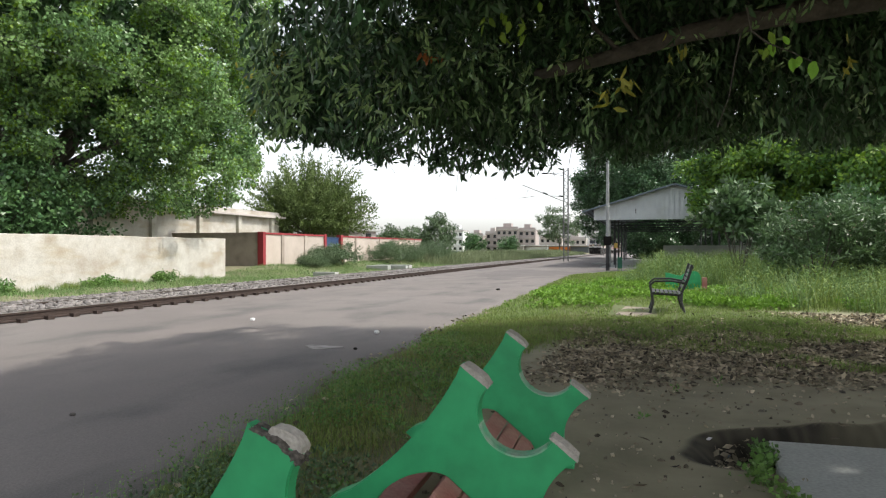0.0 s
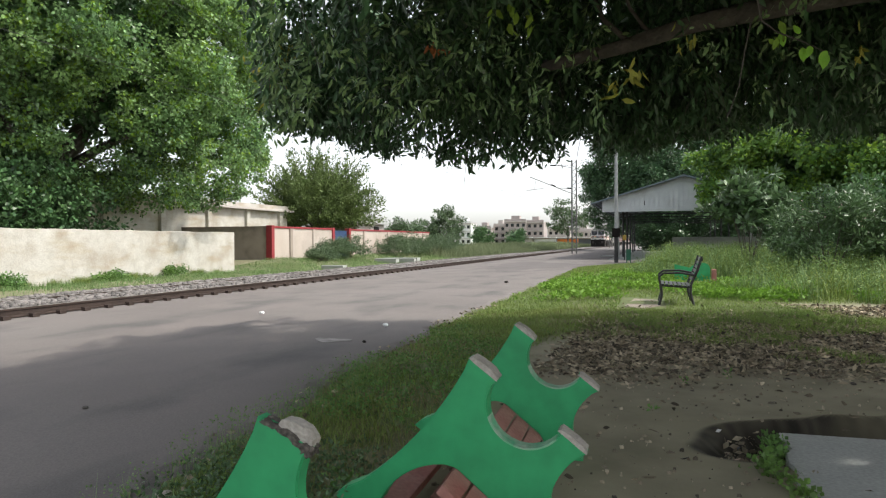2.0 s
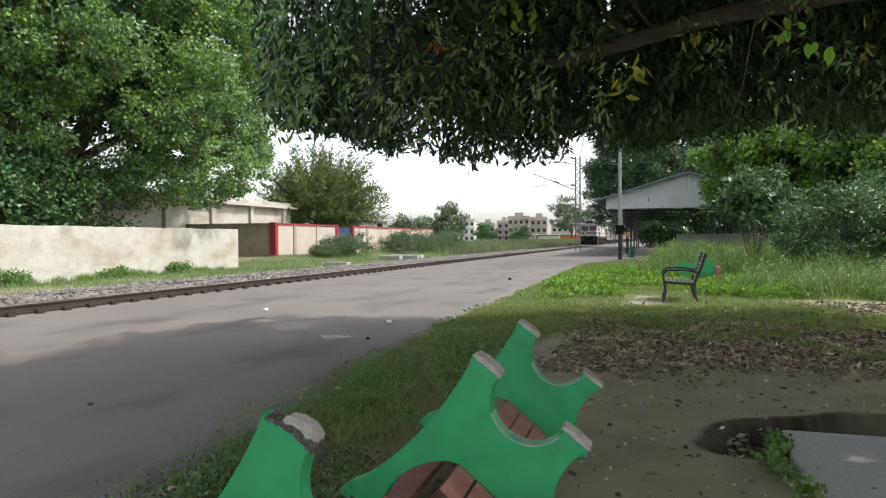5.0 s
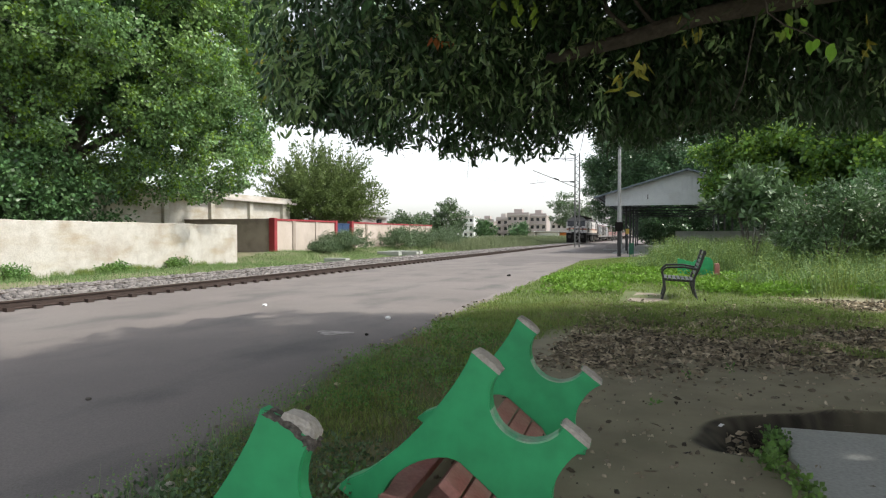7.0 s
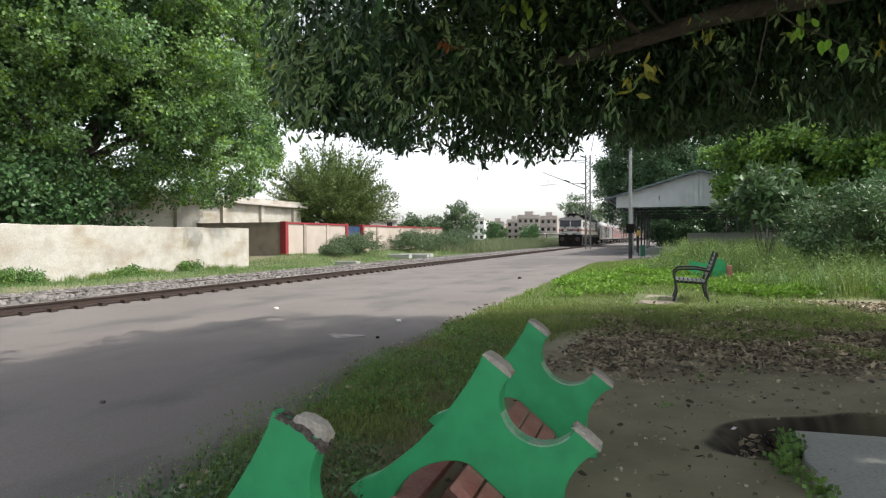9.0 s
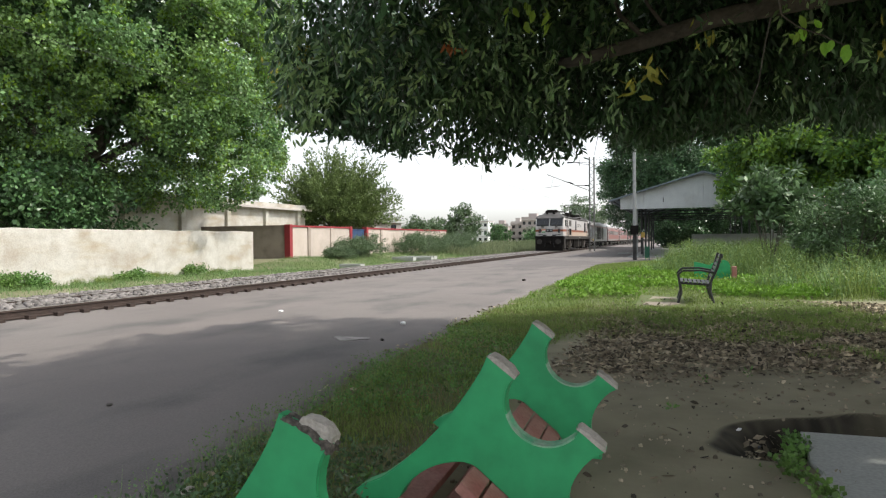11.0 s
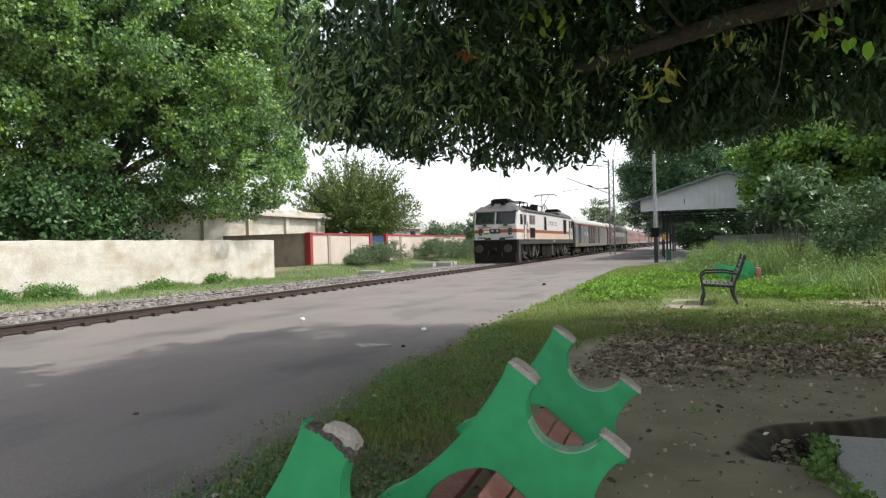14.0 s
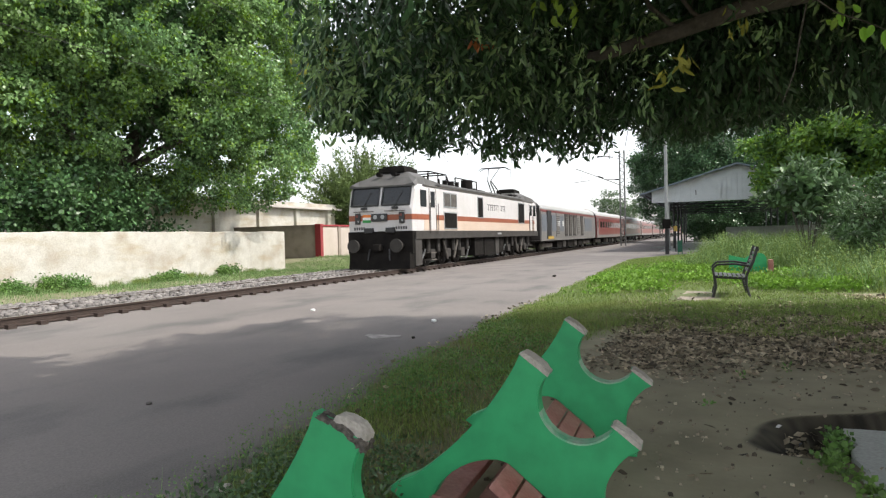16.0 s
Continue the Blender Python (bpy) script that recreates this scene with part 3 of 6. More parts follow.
def mast():
    m = empty("overhead_line_mast", pose(-9.15, 75.8, 0))
    tagged(m, "galvanised lattice mast carrying overhead line brackets", "mast")
    h, w, d = 10.9, 0.26, 0.2
    for sx in (-1, 1):
        part("channel", boxes((sx * w - 0.075, sx * w + 0.075, -d / 2, d / 2, -0.05, h)), MASTSTEEL, m)
    n = 26
    for i in range(n):
        z = 0.3 + (h - 0.5) * i / n
        z2 = z + (h - 0.5) / n
        s = 1 if i % 2 else -1
        part("lacing_bar", rods(((-s * w, -d / 2, z), (s * w, -d / 2, z2), 0.042), seg=5), MASTSTEEL, m)
    part("cantilever_tube", rods(((-w, 0, 7.0), (-5.2, 0, 9.1), 0.04)), GREASE, m)
    part("strut_tube", rods(((-w, 0, 7.6), (-1.9, 0, 7.68), 0.035)), GREASE, m)
    part("stay_tube", rods(((-w, 0, 10.3), (-2.1, 0, 10.35), 0.03), ((-w, 0, 10.0), (-2.1, 0, 10.35), 0.03)), GREASE, m)
    part("registration_tube", rods(((-3.6, 0, 7.7), (-5.6, 0, 7.5), 0.025)), GREASE, m)
    part("drop_wire", rods(((-4.4, 0, 8.8), (-4.7, 0, 7.6), 0.015)), BLACKIRON, m)
    for a, b in (((-2.1, 0, 7.85), (-2.7, 0, 8.1)), ((-2.1, 0, 10.35), (-2.8, 0, 10.36)), ((-0.3, 0, 7.6), (-0.8, 0, 7.63))):
        part("insulator", rods((a, b, 0.085)), UNDERFRAME, m)
    copy_thing(m, pose(-9.15, 138, 0))
    for name, x, z in (("contact_wire", TRACK_X, 5.8), ("catenary_wire", TRACK_X, 7.0)):
        pts = []
        for a, b in ((-52, 12), (12, 75.8), (75.8, 138), (138, 200)):
            for i in range(12):
                t = i / 12
                sag = 0.0 if name == "contact_wire" else 1.2 - 4.0 * t * (1 - t)
                pts.append(Vector((x, a + (b - a) * t, z + sag)))
        bm = limb(bmesh.new(), pts, 0.006, 0.006, 5)
        tagged(part(name, bm, BLACKIRON), "thin dark overhead railway wire", "wire")


def lamp_pole():
    p = empty("platform_pole", pose(-2.6, 44.5, -0.05))
    tagged(p, "pale grey tubular pole with a black junction box and dark base", "pole")
    part("shaft", rods(((0, 0, 2.2), (0, 0, 7.6), 0.12, 0.095), seg=12), GALV, p)
    part("base_sleeve", rods(((0, 0, 0), (0, 0, 2.2), 0.13), seg=12), BLACKIRON, p)
    part("junction_box", boxes((-0.25, 0.25, -0.3, -0.1, 1.75, 2.35), bevel=0.02), UNDERFRAME, p)
    part("top_spike", rods(((0, 0, 7.6), (0, 0, 8.1), 0.03, 0.01)), GALV, p)
    s = empty("yellow_board", pose(-2.35, 50.5, -0.05))
    tagged(s, "small yellow notice board on a post", "sign")
    part("post", rods(((0, 0, 0), (0, 0, 1.6), 0.04)), BLACKIRON, s)
    part("board", boxes((-0.13, 0.13, -0.03, 0.03, 1.55, 1.95), bevel=0.01), YELLOWSIGN, s)

    g = empty("green_board", pose(-1.8, 44.2, -0.05))
    tagged(g, "green painted metal board on two short posts beside the pole", "board")
    part("panel", boxes((-0.15, 0.15, -0.02, 0.02, 0.2, 0.95), bevel=0.008), DULLGREEN, g)
    for x in (-0.12, 0.12):
        part("post", rods(((x, 0.03, 0), (x, 0.03, 1.0), 0.025)), DULLGREEN, g)
    # added pale slab that stands for a sunlit strip of floor
    k = part("sunlit_floor_strip", boxes((-5.1, -3.7, 62.4, 63.6, -0.1, 0.09), bevel=0.01), GREYCON)
    tagged(k, "pale slab added as the sunlit strip at the shelter floor's edge", "step")


# ---------------------------------------------------------------- benches
def bowed(a, b, bulge, n=10):
    """Points from a to b along a curve that bows to the left of the way by bulge metres."""
    a, b = Vector(a), Vector(b)
    d = b - a
    nrm = Vector((-d.y, d.x)).normalized()
    return [tuple(a + d * (i / n) + nrm * bulge * math.sin(math.pi * i / n) ** 0.7) for i in range(n)]


# corners of a concrete bench end, in its own plane: back post, seat front, front foot, rear foot
BACK, SEAT, FOOT, HEEL = ((-0.122, 0.893), (0.017, 0.788)), ((0.303, 0.575), (0.435, 0.472)), ((0.33, 0.0), (0.12, 0.0)), ((-0.62, 0.0), (-0.84, 0.155))
SNAPPED, LOWSEAT = ((-0.235, 0.80), (-0.012, 0.70)), ((0.18, 0.36), (0.34, 0.27))


def end_outline(broken):
    if broken:
        out = [SNAPPED[0]] + bowed(SNAPPED[1], LOWSEAT[0], -0.15, 16) + [LOWSEAT[0]] + bowed(LOWSEAT[1], (0.36, 0.0), -0.10, 8)
        return out + [(0.36, 0.0)] + bowed((0.12, 0.0), (-0.5, 0.0), -0.33, 16) + [(-0.5, 0.0)] + bowed((-0.74, 0.14), SNAPPED[0], -0.05, 12)
    # round notch between back and seat
    c, r = Vector((0.157, 0.667)), 0.193
    notch = [(c.x + r * math.cos(a), c.y + r * math.sin(a)) for a in [radians(139 + (331 - 139) * i / 22) for i in range(23)]]
    out = [BACK[0], BACK[1]] + notch[1:-1] + [SEAT[0]] + bowed(SEAT[1], FOOT[0], -0.118, 14) + [FOOT[0], FOOT[1]]
    # arch over the slats: straight along them, rounded towards the heel
    out += [(0.085, 0.09), (0.045, 0.158), (-0.18, 0.341), (-0.205, 0.354)]
    out += [(-0.235 + 0.385 * math.cos(a), 0.362 * math.sin(a)) for a in [radians(92 + 88 * i / 12) for i in range(13)]]
    return out + [HEEL[1], (-0.79, 0.195)] + bowed((-0.745, 0.212), BACK[0], -0.066, 16)[1:]


def bench_end(name, parent, y, broken=False):
    bm = bmesh.new()
    deep = 0.07 if broken else 0.10
    prism(bm, end_outline(broken), y, y + deep)
    bmesh.ops.bevel(bm, geom=[e for e in bm.edges if abs(e.verts[0].co.y - e.verts[1].co.y) < 1e-5], offset=0.006, segments=2, affect="EDGES")
    e = part(name, bm, GREENPAINT, parent)
    if not broken:
        arc = [radians(196 + 118 * i / 18) for i in range(19)]
        inner = [(0.157 + 0.190 * math.cos(a), 0.667 + 0.190 * math.sin(a)) for a in arc]
        outer = [(0.157 + 0.198 * math.cos(a), 0.667 + 0.198 * math.sin(a)) for a in arc[::-1]]
        part("worn_notch_rim", prism(bmesh.new(), inner + outer, y - 0.001, y + deep - 0.012), WORNGREEN, e, "pale worn paint in the notch")
    for (a, b), k in ((SNAPPED if broken else BACK, 0.022), (LOWSEAT if broken else SEAT, 0.016)):
        a, b = Vector(a), Vector(b)
        d = (b - a).normalized()
        n = Vector((-d.y, d.x))
        cap = bmesh.new()
        snapped = broken and a.y > 0.7
        h = 0.05 if snapped else k
        if snapped:
            a = a + d * 0.085
        prism(cap, [tuple(a - n * 0.006), tuple(a + n * h * 0.7 + d * 0.01), tuple(a + d * 0.06 + n * h), tuple(b - d * 0.05 + n * h), tuple(b + n * h * 0.5 - d * 0.006), tuple(b - n * 0.006)], y + (0.012 if snapped else -0.002), y + deep + 0.002)
        bmesh.ops.subdivide_edges(cap, edges=cap.edges[:], cuts=2, use_grid_fill=True)
        for v in cap.verts:
            v.co += Vector(noise.noise_vector(v.co * 40)) * 0.004
        part("broken_end" if snapped else "chipped_edge", cap, CHIPPED, e)
        if snapped:
            rim = bmesh.new()
            a = a - d * 0.085
            prism(rim, [tuple(a - n * 0.012 + d * 0.02), tuple(a + d * 0.03 + n * 0.004), tuple(b - d * 0.06 + n * 0.006), tuple(b + d * 0.006), tuple(b + d * 0.006 - n * 0.035), tuple(b - d * 0.04 - n * 0.022), tuple(b - d * 0.12 - n * 0.006)], y - 0.003, y + deep + 0.003)
            bmesh.ops.subdivide_edges(rim, edges=rim.edges[:], cuts=5, use_grid_fill=True)
            for v in rim.verts:
                q = noise.noise_vector(v.co * 70) * 0.016
                v.co += Vector((q.x, 0, q.z))
            part("dark_break_line", rim, BREAKLINE, e)
    return e


def slat(parent, x, z, tilt, y0, y1, w=0.13, t=0.045):
    bm = bmesh.new()
    box(bm, -w / 2, w / 2, y0, y1, -t / 2, t / 2, bevel=0.008)
    o = part("slat", bm, BRICKSLAT, parent)
    o.matrix_basis = pose(x, 0, z, 0, tilt, 0)
    return o


def green_benches():
    b = empty("concrete_bench", pose(-0.74, 2.98, 0, 0, 0, 2.4))
    tagged(b, "broken green painted concrete bench with red oxide slats", "bench", "broken green benches")
    bench_end("bench_end", b, 0.0)
    bench_end("bench_end", b, 1.30)
    for x, z, y0 in ((-0.170, 0.298, -0.23), (-0.080, 0.224, -0.21), (0.008, 0.150, -0.22)):
        slat(b, x, z, 39.6, y0, 1.30, 0.104, 0.05)
    slat(b, -0.545, 0.12, 8, 0.0, 1.2, 0.15, 0.05)
    slat(b, -0.36, 0.03, 0, 0.25, 1.1, 0.14, 0.05)
    c = empty("concrete_bench", pose(-1.19, 2.06, 0))
    tagged(c, "green painted concrete bench with a snapped white end", "bench", "broken green benches")
    bench_end("bench_end", c, 0.0, True)
    bench_end("bench_end", c, -1.30)
    for x, z in ((-0.155, 0.325), (-0.055, 0.21), (0.05, 0.09)):
        slat(c, x, z, 48.8, -1.28, 0.02, 0.145)
    # another one in the weeds
    d = empty("concrete_bench", pose(1.05, 21.6, 0.06, 0, 0, 0))
    tagged(d, "green painted concrete bench with wavy back in tall weeds", "bench")
    out = [(-0.65, 0.0), (0.62, 0.0), (0.62, 0.62)] + bowed((0.62, 0.62), (0.28, 0.78), -0.10, 8) + bowed((0.28, 0.78), (-0.1, 0.62), -0.05, 6) + [(-0.1, 0.64), (-0.65, 0.76)]
    part("backrest", prism(bmesh.new(), [(u * 0.82, v * 0.92 - 0.05) for u, v in out], 0, 0.08), GREENPAINT, d)
    part("seat", boxes((-0.52, 0.5, 0.08, 0.5, 0.36, 0.43), bevel=0.01), GREENPAINT, d)
    for x in (-0.5, 0.4):
        part("leg", boxes((x, x + 0.1, 0.09, 0.48, -0.1, 0.36), bevel=0.01), GREENPAINT, d)
    part("slat", boxes((0.55, 0.68, -0.2, 0.1, -0.1, 0.5), bevel=0.01), BRICKSLAT, d)


def iron_bench():
    b = empty("park_bench", pose(0.36, 14.35, 0.135, 0, 0, 0))
    tagged(b, "black iron park bench with slatted seat and back", "bench")
    for i in range(7):
        x = -0.29 + i * 0.085
        part("seat_slat", boxes((x, x + 0.062, -0.6, 0.6, 0.42 - 0.006 * i, 0.445 - 0.006 * i), bevel=0.006), BLACKIRON, b)
    for i in range(6):
        z = 0.50 + i * 0.082
        part("back_slat", boxes((-0.012, 0.012, -0.6, 0.6, 0, 0.058), bevel=0.005), BLACKIRON, b).matrix_basis = pose(0.285 + 0.21 * (z - 0.44) / 0.5, 0, z, 0, 14, 0)
    for y in (-0.58, 0.58):
        e = bmesh.new()
        pts = [(-0.33, 0.0), (-0.27, 0.22), (-0.30, 0.44)]
        for p, q in zip(pts, pts[1:]):
            rod(e, (p[0], y, p[1]), (q[0], y, q[1]), 0.028)
        part("front_leg", e, BLACKIRON, b)
        e = bmesh.new()
        for p, q in zip(((0.34, 0.0), (0.27, 0.25), (0.28, 0.44), (0.40, 0.72), (0.48, 1.0)), ((0.27, 0.25), (0.28, 0.44), (0.40, 0.72), (0.48, 1.0))):
            rod(e, (p[0], y, p[1]), (q[0], y, q[1]), 0.028)
        part("rear_leg", e, BLACKIRON, b)
        e = bmesh.new()
        for p, q in zip(((-0.30, 0.44), (-0.33, 0.58), (-0.24, 0.66), (0.10, 0.67), (0.36, 0.62)), ((-0.33, 0.58), (-0.24, 0.66), (0.10, 0.67), (0.36, 0.62))):
            rod(e, (p[0], y, p[1]), (q[0], y, q[1]), 0.022)
        part("armrest", e, BLACKIRON, b)
        part("side_rail", rods(((-0.30, y, 0.41), (0.29, y, 0.38), 0.02)), BLACKIRON, b)
    s = part("paving_slab", prism(bmesh.new(), [(-0.62, 13.4), (-0.3, 13.0), (0.08, 13.7), (0.0, 15.0), (-0.5, 15.2)], 0.0, 0.146, "z"), mat("pale_dry_cement", (0.31, 0.265, 0.215), (0.24, 0.20, 0.165), 5, 0.95, 0.3))
    tagged(s, "pale worn cement paving slab in the grass", "slab")


def cover_slab():
    bm = bmesh.new()
    prism(bm, [(0.85, 5.32), (1.5, 5.355), (2.7, 5.42), (2.8, 3.4), (0.81, 3.5), (0.795, 4.0), (0.78, 4.3), (0.83, 4.42), (0.80, 4.6), (0.815, 4.8), (0.87, 4.93), (0.835, 5.08)], -0.05, 0.02, "z")
    bmesh.ops.bevel(bm, geom=bm.edges[:], offset=0.008, segments=2, affect="EDGES")
    tagged(part("cover_slab", bm, GREYCON), "smooth grey concrete slab half covering a pit", "slab")


# ---------------------------------------------------------------- train
def quad_strip(bm, sections):
    prev = None
    for s in sections:
        row = [bm.verts.new(q) for q in s]
        if prev:
            for a in range(len(row)):
                b = (a + 1) % len(row)
                bm.faces.new((prev[a], prev[b], row[b], row[a]))
        prev = row
    return prev


def shell(sections):
    bm = bmesh.new()
    quad_strip(bm, sections)
    bm.verts.ensure_lookup_table()
    n = len(sections[0])
    vs = bm.verts[:]
    bm.faces.new(vs[:n])
    bm.faces.new(vs[-n:][::-1])
    bmesh.ops.recalc_face_normals(bm, faces=bm.faces[:])
    return bm


WHEELSETS = []


def wheelset(parent, y, r):
    w = empty("wheelset", pose(0, y, 0.174 + r))
    w.parent = parent
    for s in (-1, 1):
        bm = rods(((s * 0.80, 0, 0), (s * 0.93, 0, 0), r), seg=28)
        rod(bm, (s * 0.78, 0, 0), (s * 0.80, 0, 0), r + 0.03, seg=28)
        part("wheel", bm, UNDERFRAME, w)
        hub = rods(((s * 0.93, 0, 0), (s * 0.97, 0, 0), 0.16), seg=12)
        for k in range(5):
            a = k * 1.2566
            rod(hub, (s * 0.94, 0.33 * r / 0.5 * math.cos(a), 0.33 * r / 0.5 * math.sin(a)), (s * 0.945, 0.33 * r / 0.5 * math.cos(a), 0.33 * r / 0.5 * math.sin(a)), 0.045)
        part("hub", hub, GREASE, w)
    part("axle", rods(((-0.8, 0, 0), (0.8, 0, 0), 0.09)), GREASE, w)
    WHEELSETS.append((w, y, r))


def loco():
    L, W = 20.2, 1.55
    o = empty("electric_locomotive")
    tagged(o, "white electric locomotive with rust orange band and black underframe", "locomotive")

    def sec(y, w, z0, z1, crown):
        return [(-w, y, z0), (w, y, z0), (w, y, z1 - 0.14), (w - 0.10, y, z1), (w * 0.55, y, z1 + crown * 0.8), (0, y, z1 + crown), (-w * 0.55, y, z1 + crown * 0.8), (-w + 0.10, y, z1), (-w, y, z1 - 0.14)]

    zs = 1.72
    half = [(0.0, 1.45, 2.72, 0.0), (0.02, 1.47, 2.75, 0.02), (0.26, 1.50, 3.56, 0.03), (0.45, 1.53, 3.64, 0.06), (0.8, 1.55, 3.66, 0.10)]
    secs = [sec(y, w, zs, z1, c) for y, w, z1, c in half] + [sec(L - y, w, zs, z1, c) for y, w, z1, c in half[::-1]]
    body = part("body_shell", shell(secs), LOCOWHITE, o)
    hood = []
    for y, w, z0, z1 in ((0.20, 1.45, 3.56, 3.62), (0.75, 1.35, 3.64, 3.98), (1.3, 0.95, 3.7, 4.26), (2.5, 0.9, 3.7, 4.26), (3.2, 1.25, 3.7, 3.9)):
        hood.append([(-w - 0.08, y, z0), (w + 0.08, y, z0), (w, y, (z0 + z1) / 2 + 0.1), (w * 0.75, y, z1), (-w * 0.75, y, z1), (-w, y, (z0 + z1) / 2 + 0.1)])
    part("cab_roof", shell(hood), LOCOGREY, o)
    part("cab_roof", shell([[(x, L - y, z) for x, y, z in s] for s in hood]), LOCOGREY, o)
    for base, sgn in ((0, 1), (L, -1)):
        yy = lambda a, b: (min(base + sgn * a, base + sgn * b), max(base + sgn * a, base + sgn * b))
        part("cab_roof_unit", boxes((-0.62, 0.62, *yy(1.15, 2.5), 4.24, 4.46), (-0.5, 0.5, *yy(1.3, 2.3), 4.46, 4.54), bevel=0.03), UNDERFRAME, o)
        for x in (-0.35, 0.35):
            part("horn", rods(((x, base + sgn * 0.95, 4.12), (x, base + sgn * 0.62, 4.14), 0.04, 0.11), seg=12), UNDERFRAME, o)
    part("machine_room_roof", boxes((-1.45, 1.45, 3.0, L - 3.0, 3.70, 3.80), (-1.2, 1.2, 3.2, L - 3.2, 3.80, 3.88), bevel=0.03), LOCOGREY, o)
    part("skirt", boxes((-1.58, 1.58, 0.12, L - 0.12, 1.38, 1.72), bevel=0.015), SKIRT, o)
    # bands: rust orange above cream, on both sides and round the nose
    for s in (-1, 1):
        part("orange_band", boxes((s * 1.553 - 0.006, s * 1.553 + 0.006, 0.98, L - 0.98, 2.18, 2.41)), LOCOBAND, o)
        part("cream_panel", boxes((s * 1.552 - 0.005, s * 1.552 + 0.005, 0.98, L - 0.98, 1.73, 2.18)), LOCOCREAM, o)
        bm = bmesh.new()
        pts = [(1.452, -0.012), (1.478, 0.02), (1.508, 0.26), (1.538, 0.45), (1.56, 0.98)]
        prism(bm, [(s * x, y) for x, y in pts] + [(s * (x - 0.05), y + 0.02) for x, y in pts[::-1]], 2.18, 2.41, "z")
        part("orange_band", bm, LOCOBAND, o)
    part("orange_band", boxes((-1.455, 1.455, -0.012, 0.0, 2.18, 2.41)), LOCOBAND, o)
    # windscreens lean back with the upper front
    lean = math.degrees(math.atan2(0.24, 0.81))
    for x0, x1 in ((-1.33, -0.10), (0.10, 1.33)):
        w = part("windscreen", boxes((x0, x1, -0.03, 0.01, 0.06, 0.82), bevel=0.05), GLASSDARK, o)
        w.matrix_basis = pose(0, 0.02, 2.75, -lean, 0, 0)
        part("windscreen_gasket", boxes((x0 - 0.05, x1 + 0.05, -0.018, 0.012, 0.01, 0.87), bevel=0.05), BLACKIRON, w)
        part("wiper", rods((((x0 + x1) / 2, -0.05, 0.0), ((x0 + x1) / 2 + 0.25, -0.05, 0.6), 0.015)), BLACKIRON, w)
        xm = (x0 + x1) / 2
        part("wiper_motor", boxes((xm - 0.14, xm + 0.14, -0.09, 0.02, 2.64, 2.74), bevel=0.02), BLACKIRON, o)
    part("handrail", rods(((-1.2, -0.07, 2.56), (-0.25, -0.07, 2.56), 0.018), ((0.25, -0.07, 2.56), (1.2, -0.07, 2.56), 0.018)), GREASE, o)
    # lamps, flag, plates
    part("headlight_box", boxes((-0.36, 0.36, -0.10, 0.0, 2.14, 2.46), bevel=0.03), BLACKIRON, o)
    for x in (-0.17, 0.17):
        part("headlight", rods(((x, -0.115, 2.32), (x, -0.095, 2.32), 0.09), seg=14), GALV, o)
    for x in (-1.02, 1.02):
        b = part("marker_light_box", boxes((x - 0.12, x + 0.12, -0.08, 0.0, 2.04, 2.50), bevel=0.03), BLACKIRON, o)
        part("tail_light", rods(((x - 0.02, -0.095, 2.38), (x - 0.02, -0.075, 2.38), 0.06), seg=14), COACHRED, b, "dull red unlit tail light")
        part("marker_light", rods(((x + 0.04, -0.095, 2.16), (x + 0.04, -0.075, 2.16), 0.04), seg=14), GALV, b)
    for i, m in enumerate((FLAGGREEN, WHITEPAINT, SAFFRON)):
        part("flag_stripe", boxes((-0.80, -0.42, -0.022, -0.008, 2.10 + 0.11 * i, 2.21 + 0.11 * i)), m, o)
    for k in range(5):
        part("number_bar", boxes((0.72 + k * 0.11, 0.79 + k * 0.11, -0.012, 0.0, 1.80, 1.92)), BLACKIRON, o)
        part("number_bar", boxes((-1.22 + k * 0.11, -1.15 + k * 0.11, -0.012, 0.0, 1.80, 1.92)), BLACKIRON, o)
    for x in (-0.5, 0.5):
        part("jumper_box", boxes((x - 0.2, x + 0.2, -0.14, 0.05, 1.66, 1.88), bevel=0.04), BLACKIRON, o)
    # buffer beam, plough, buffers, coupler
    part("buffer_beam", boxes((-1.5, 1.5, -0.05, 0.5, 0.80, 1.73), bevel=0.03), UNDERFRAME, o)
    plough = [[(-1.5, 0.15, 0.2), (1.5, 0.15, 0.2), (1.5, 0.15, 0.85), (-1.5, 0.15, 0.85)], [(-1.4, -0.2, 0.19), (1.4, -0.2, 0.19), (1.4, -0.10, 0.85), (-1.4, -0.10, 0.85)]]
    part("plough", shell(plough), UNDERFRAME, o)
    for x in (-1.54, 1.44):
        part("side_step_plate", boxes((x, x + 0.1, 0.1, 0.75, 0.3, 1.38)), SKIRT, o)
    for x in (-0.98, 0.98):
        b = part("buffer", rods(((x, 0, 1.14), (x, -0.48, 1.14), 0.14), seg=16), UNDERFRAME, o)
        part("buffer_head", rods(((x, -0.48, 1.14), (x, -0.56, 1.14), 0.27), seg=20), SKIRT, b)
    part("coupler", boxes((-0.16, 0.16, -0.42, 0.1, 0.92, 1.20), bevel=0.05), UNDERFRAME, o)
    part("brake_hose", rods(((-0.45, -0.1, 1.0), (-0.5, -0.2, 0.55), 0.03), ((0.45, -0.1, 1.0), (0.5, -0.2, 0.55), 0.03)), BLACKIRON, o)
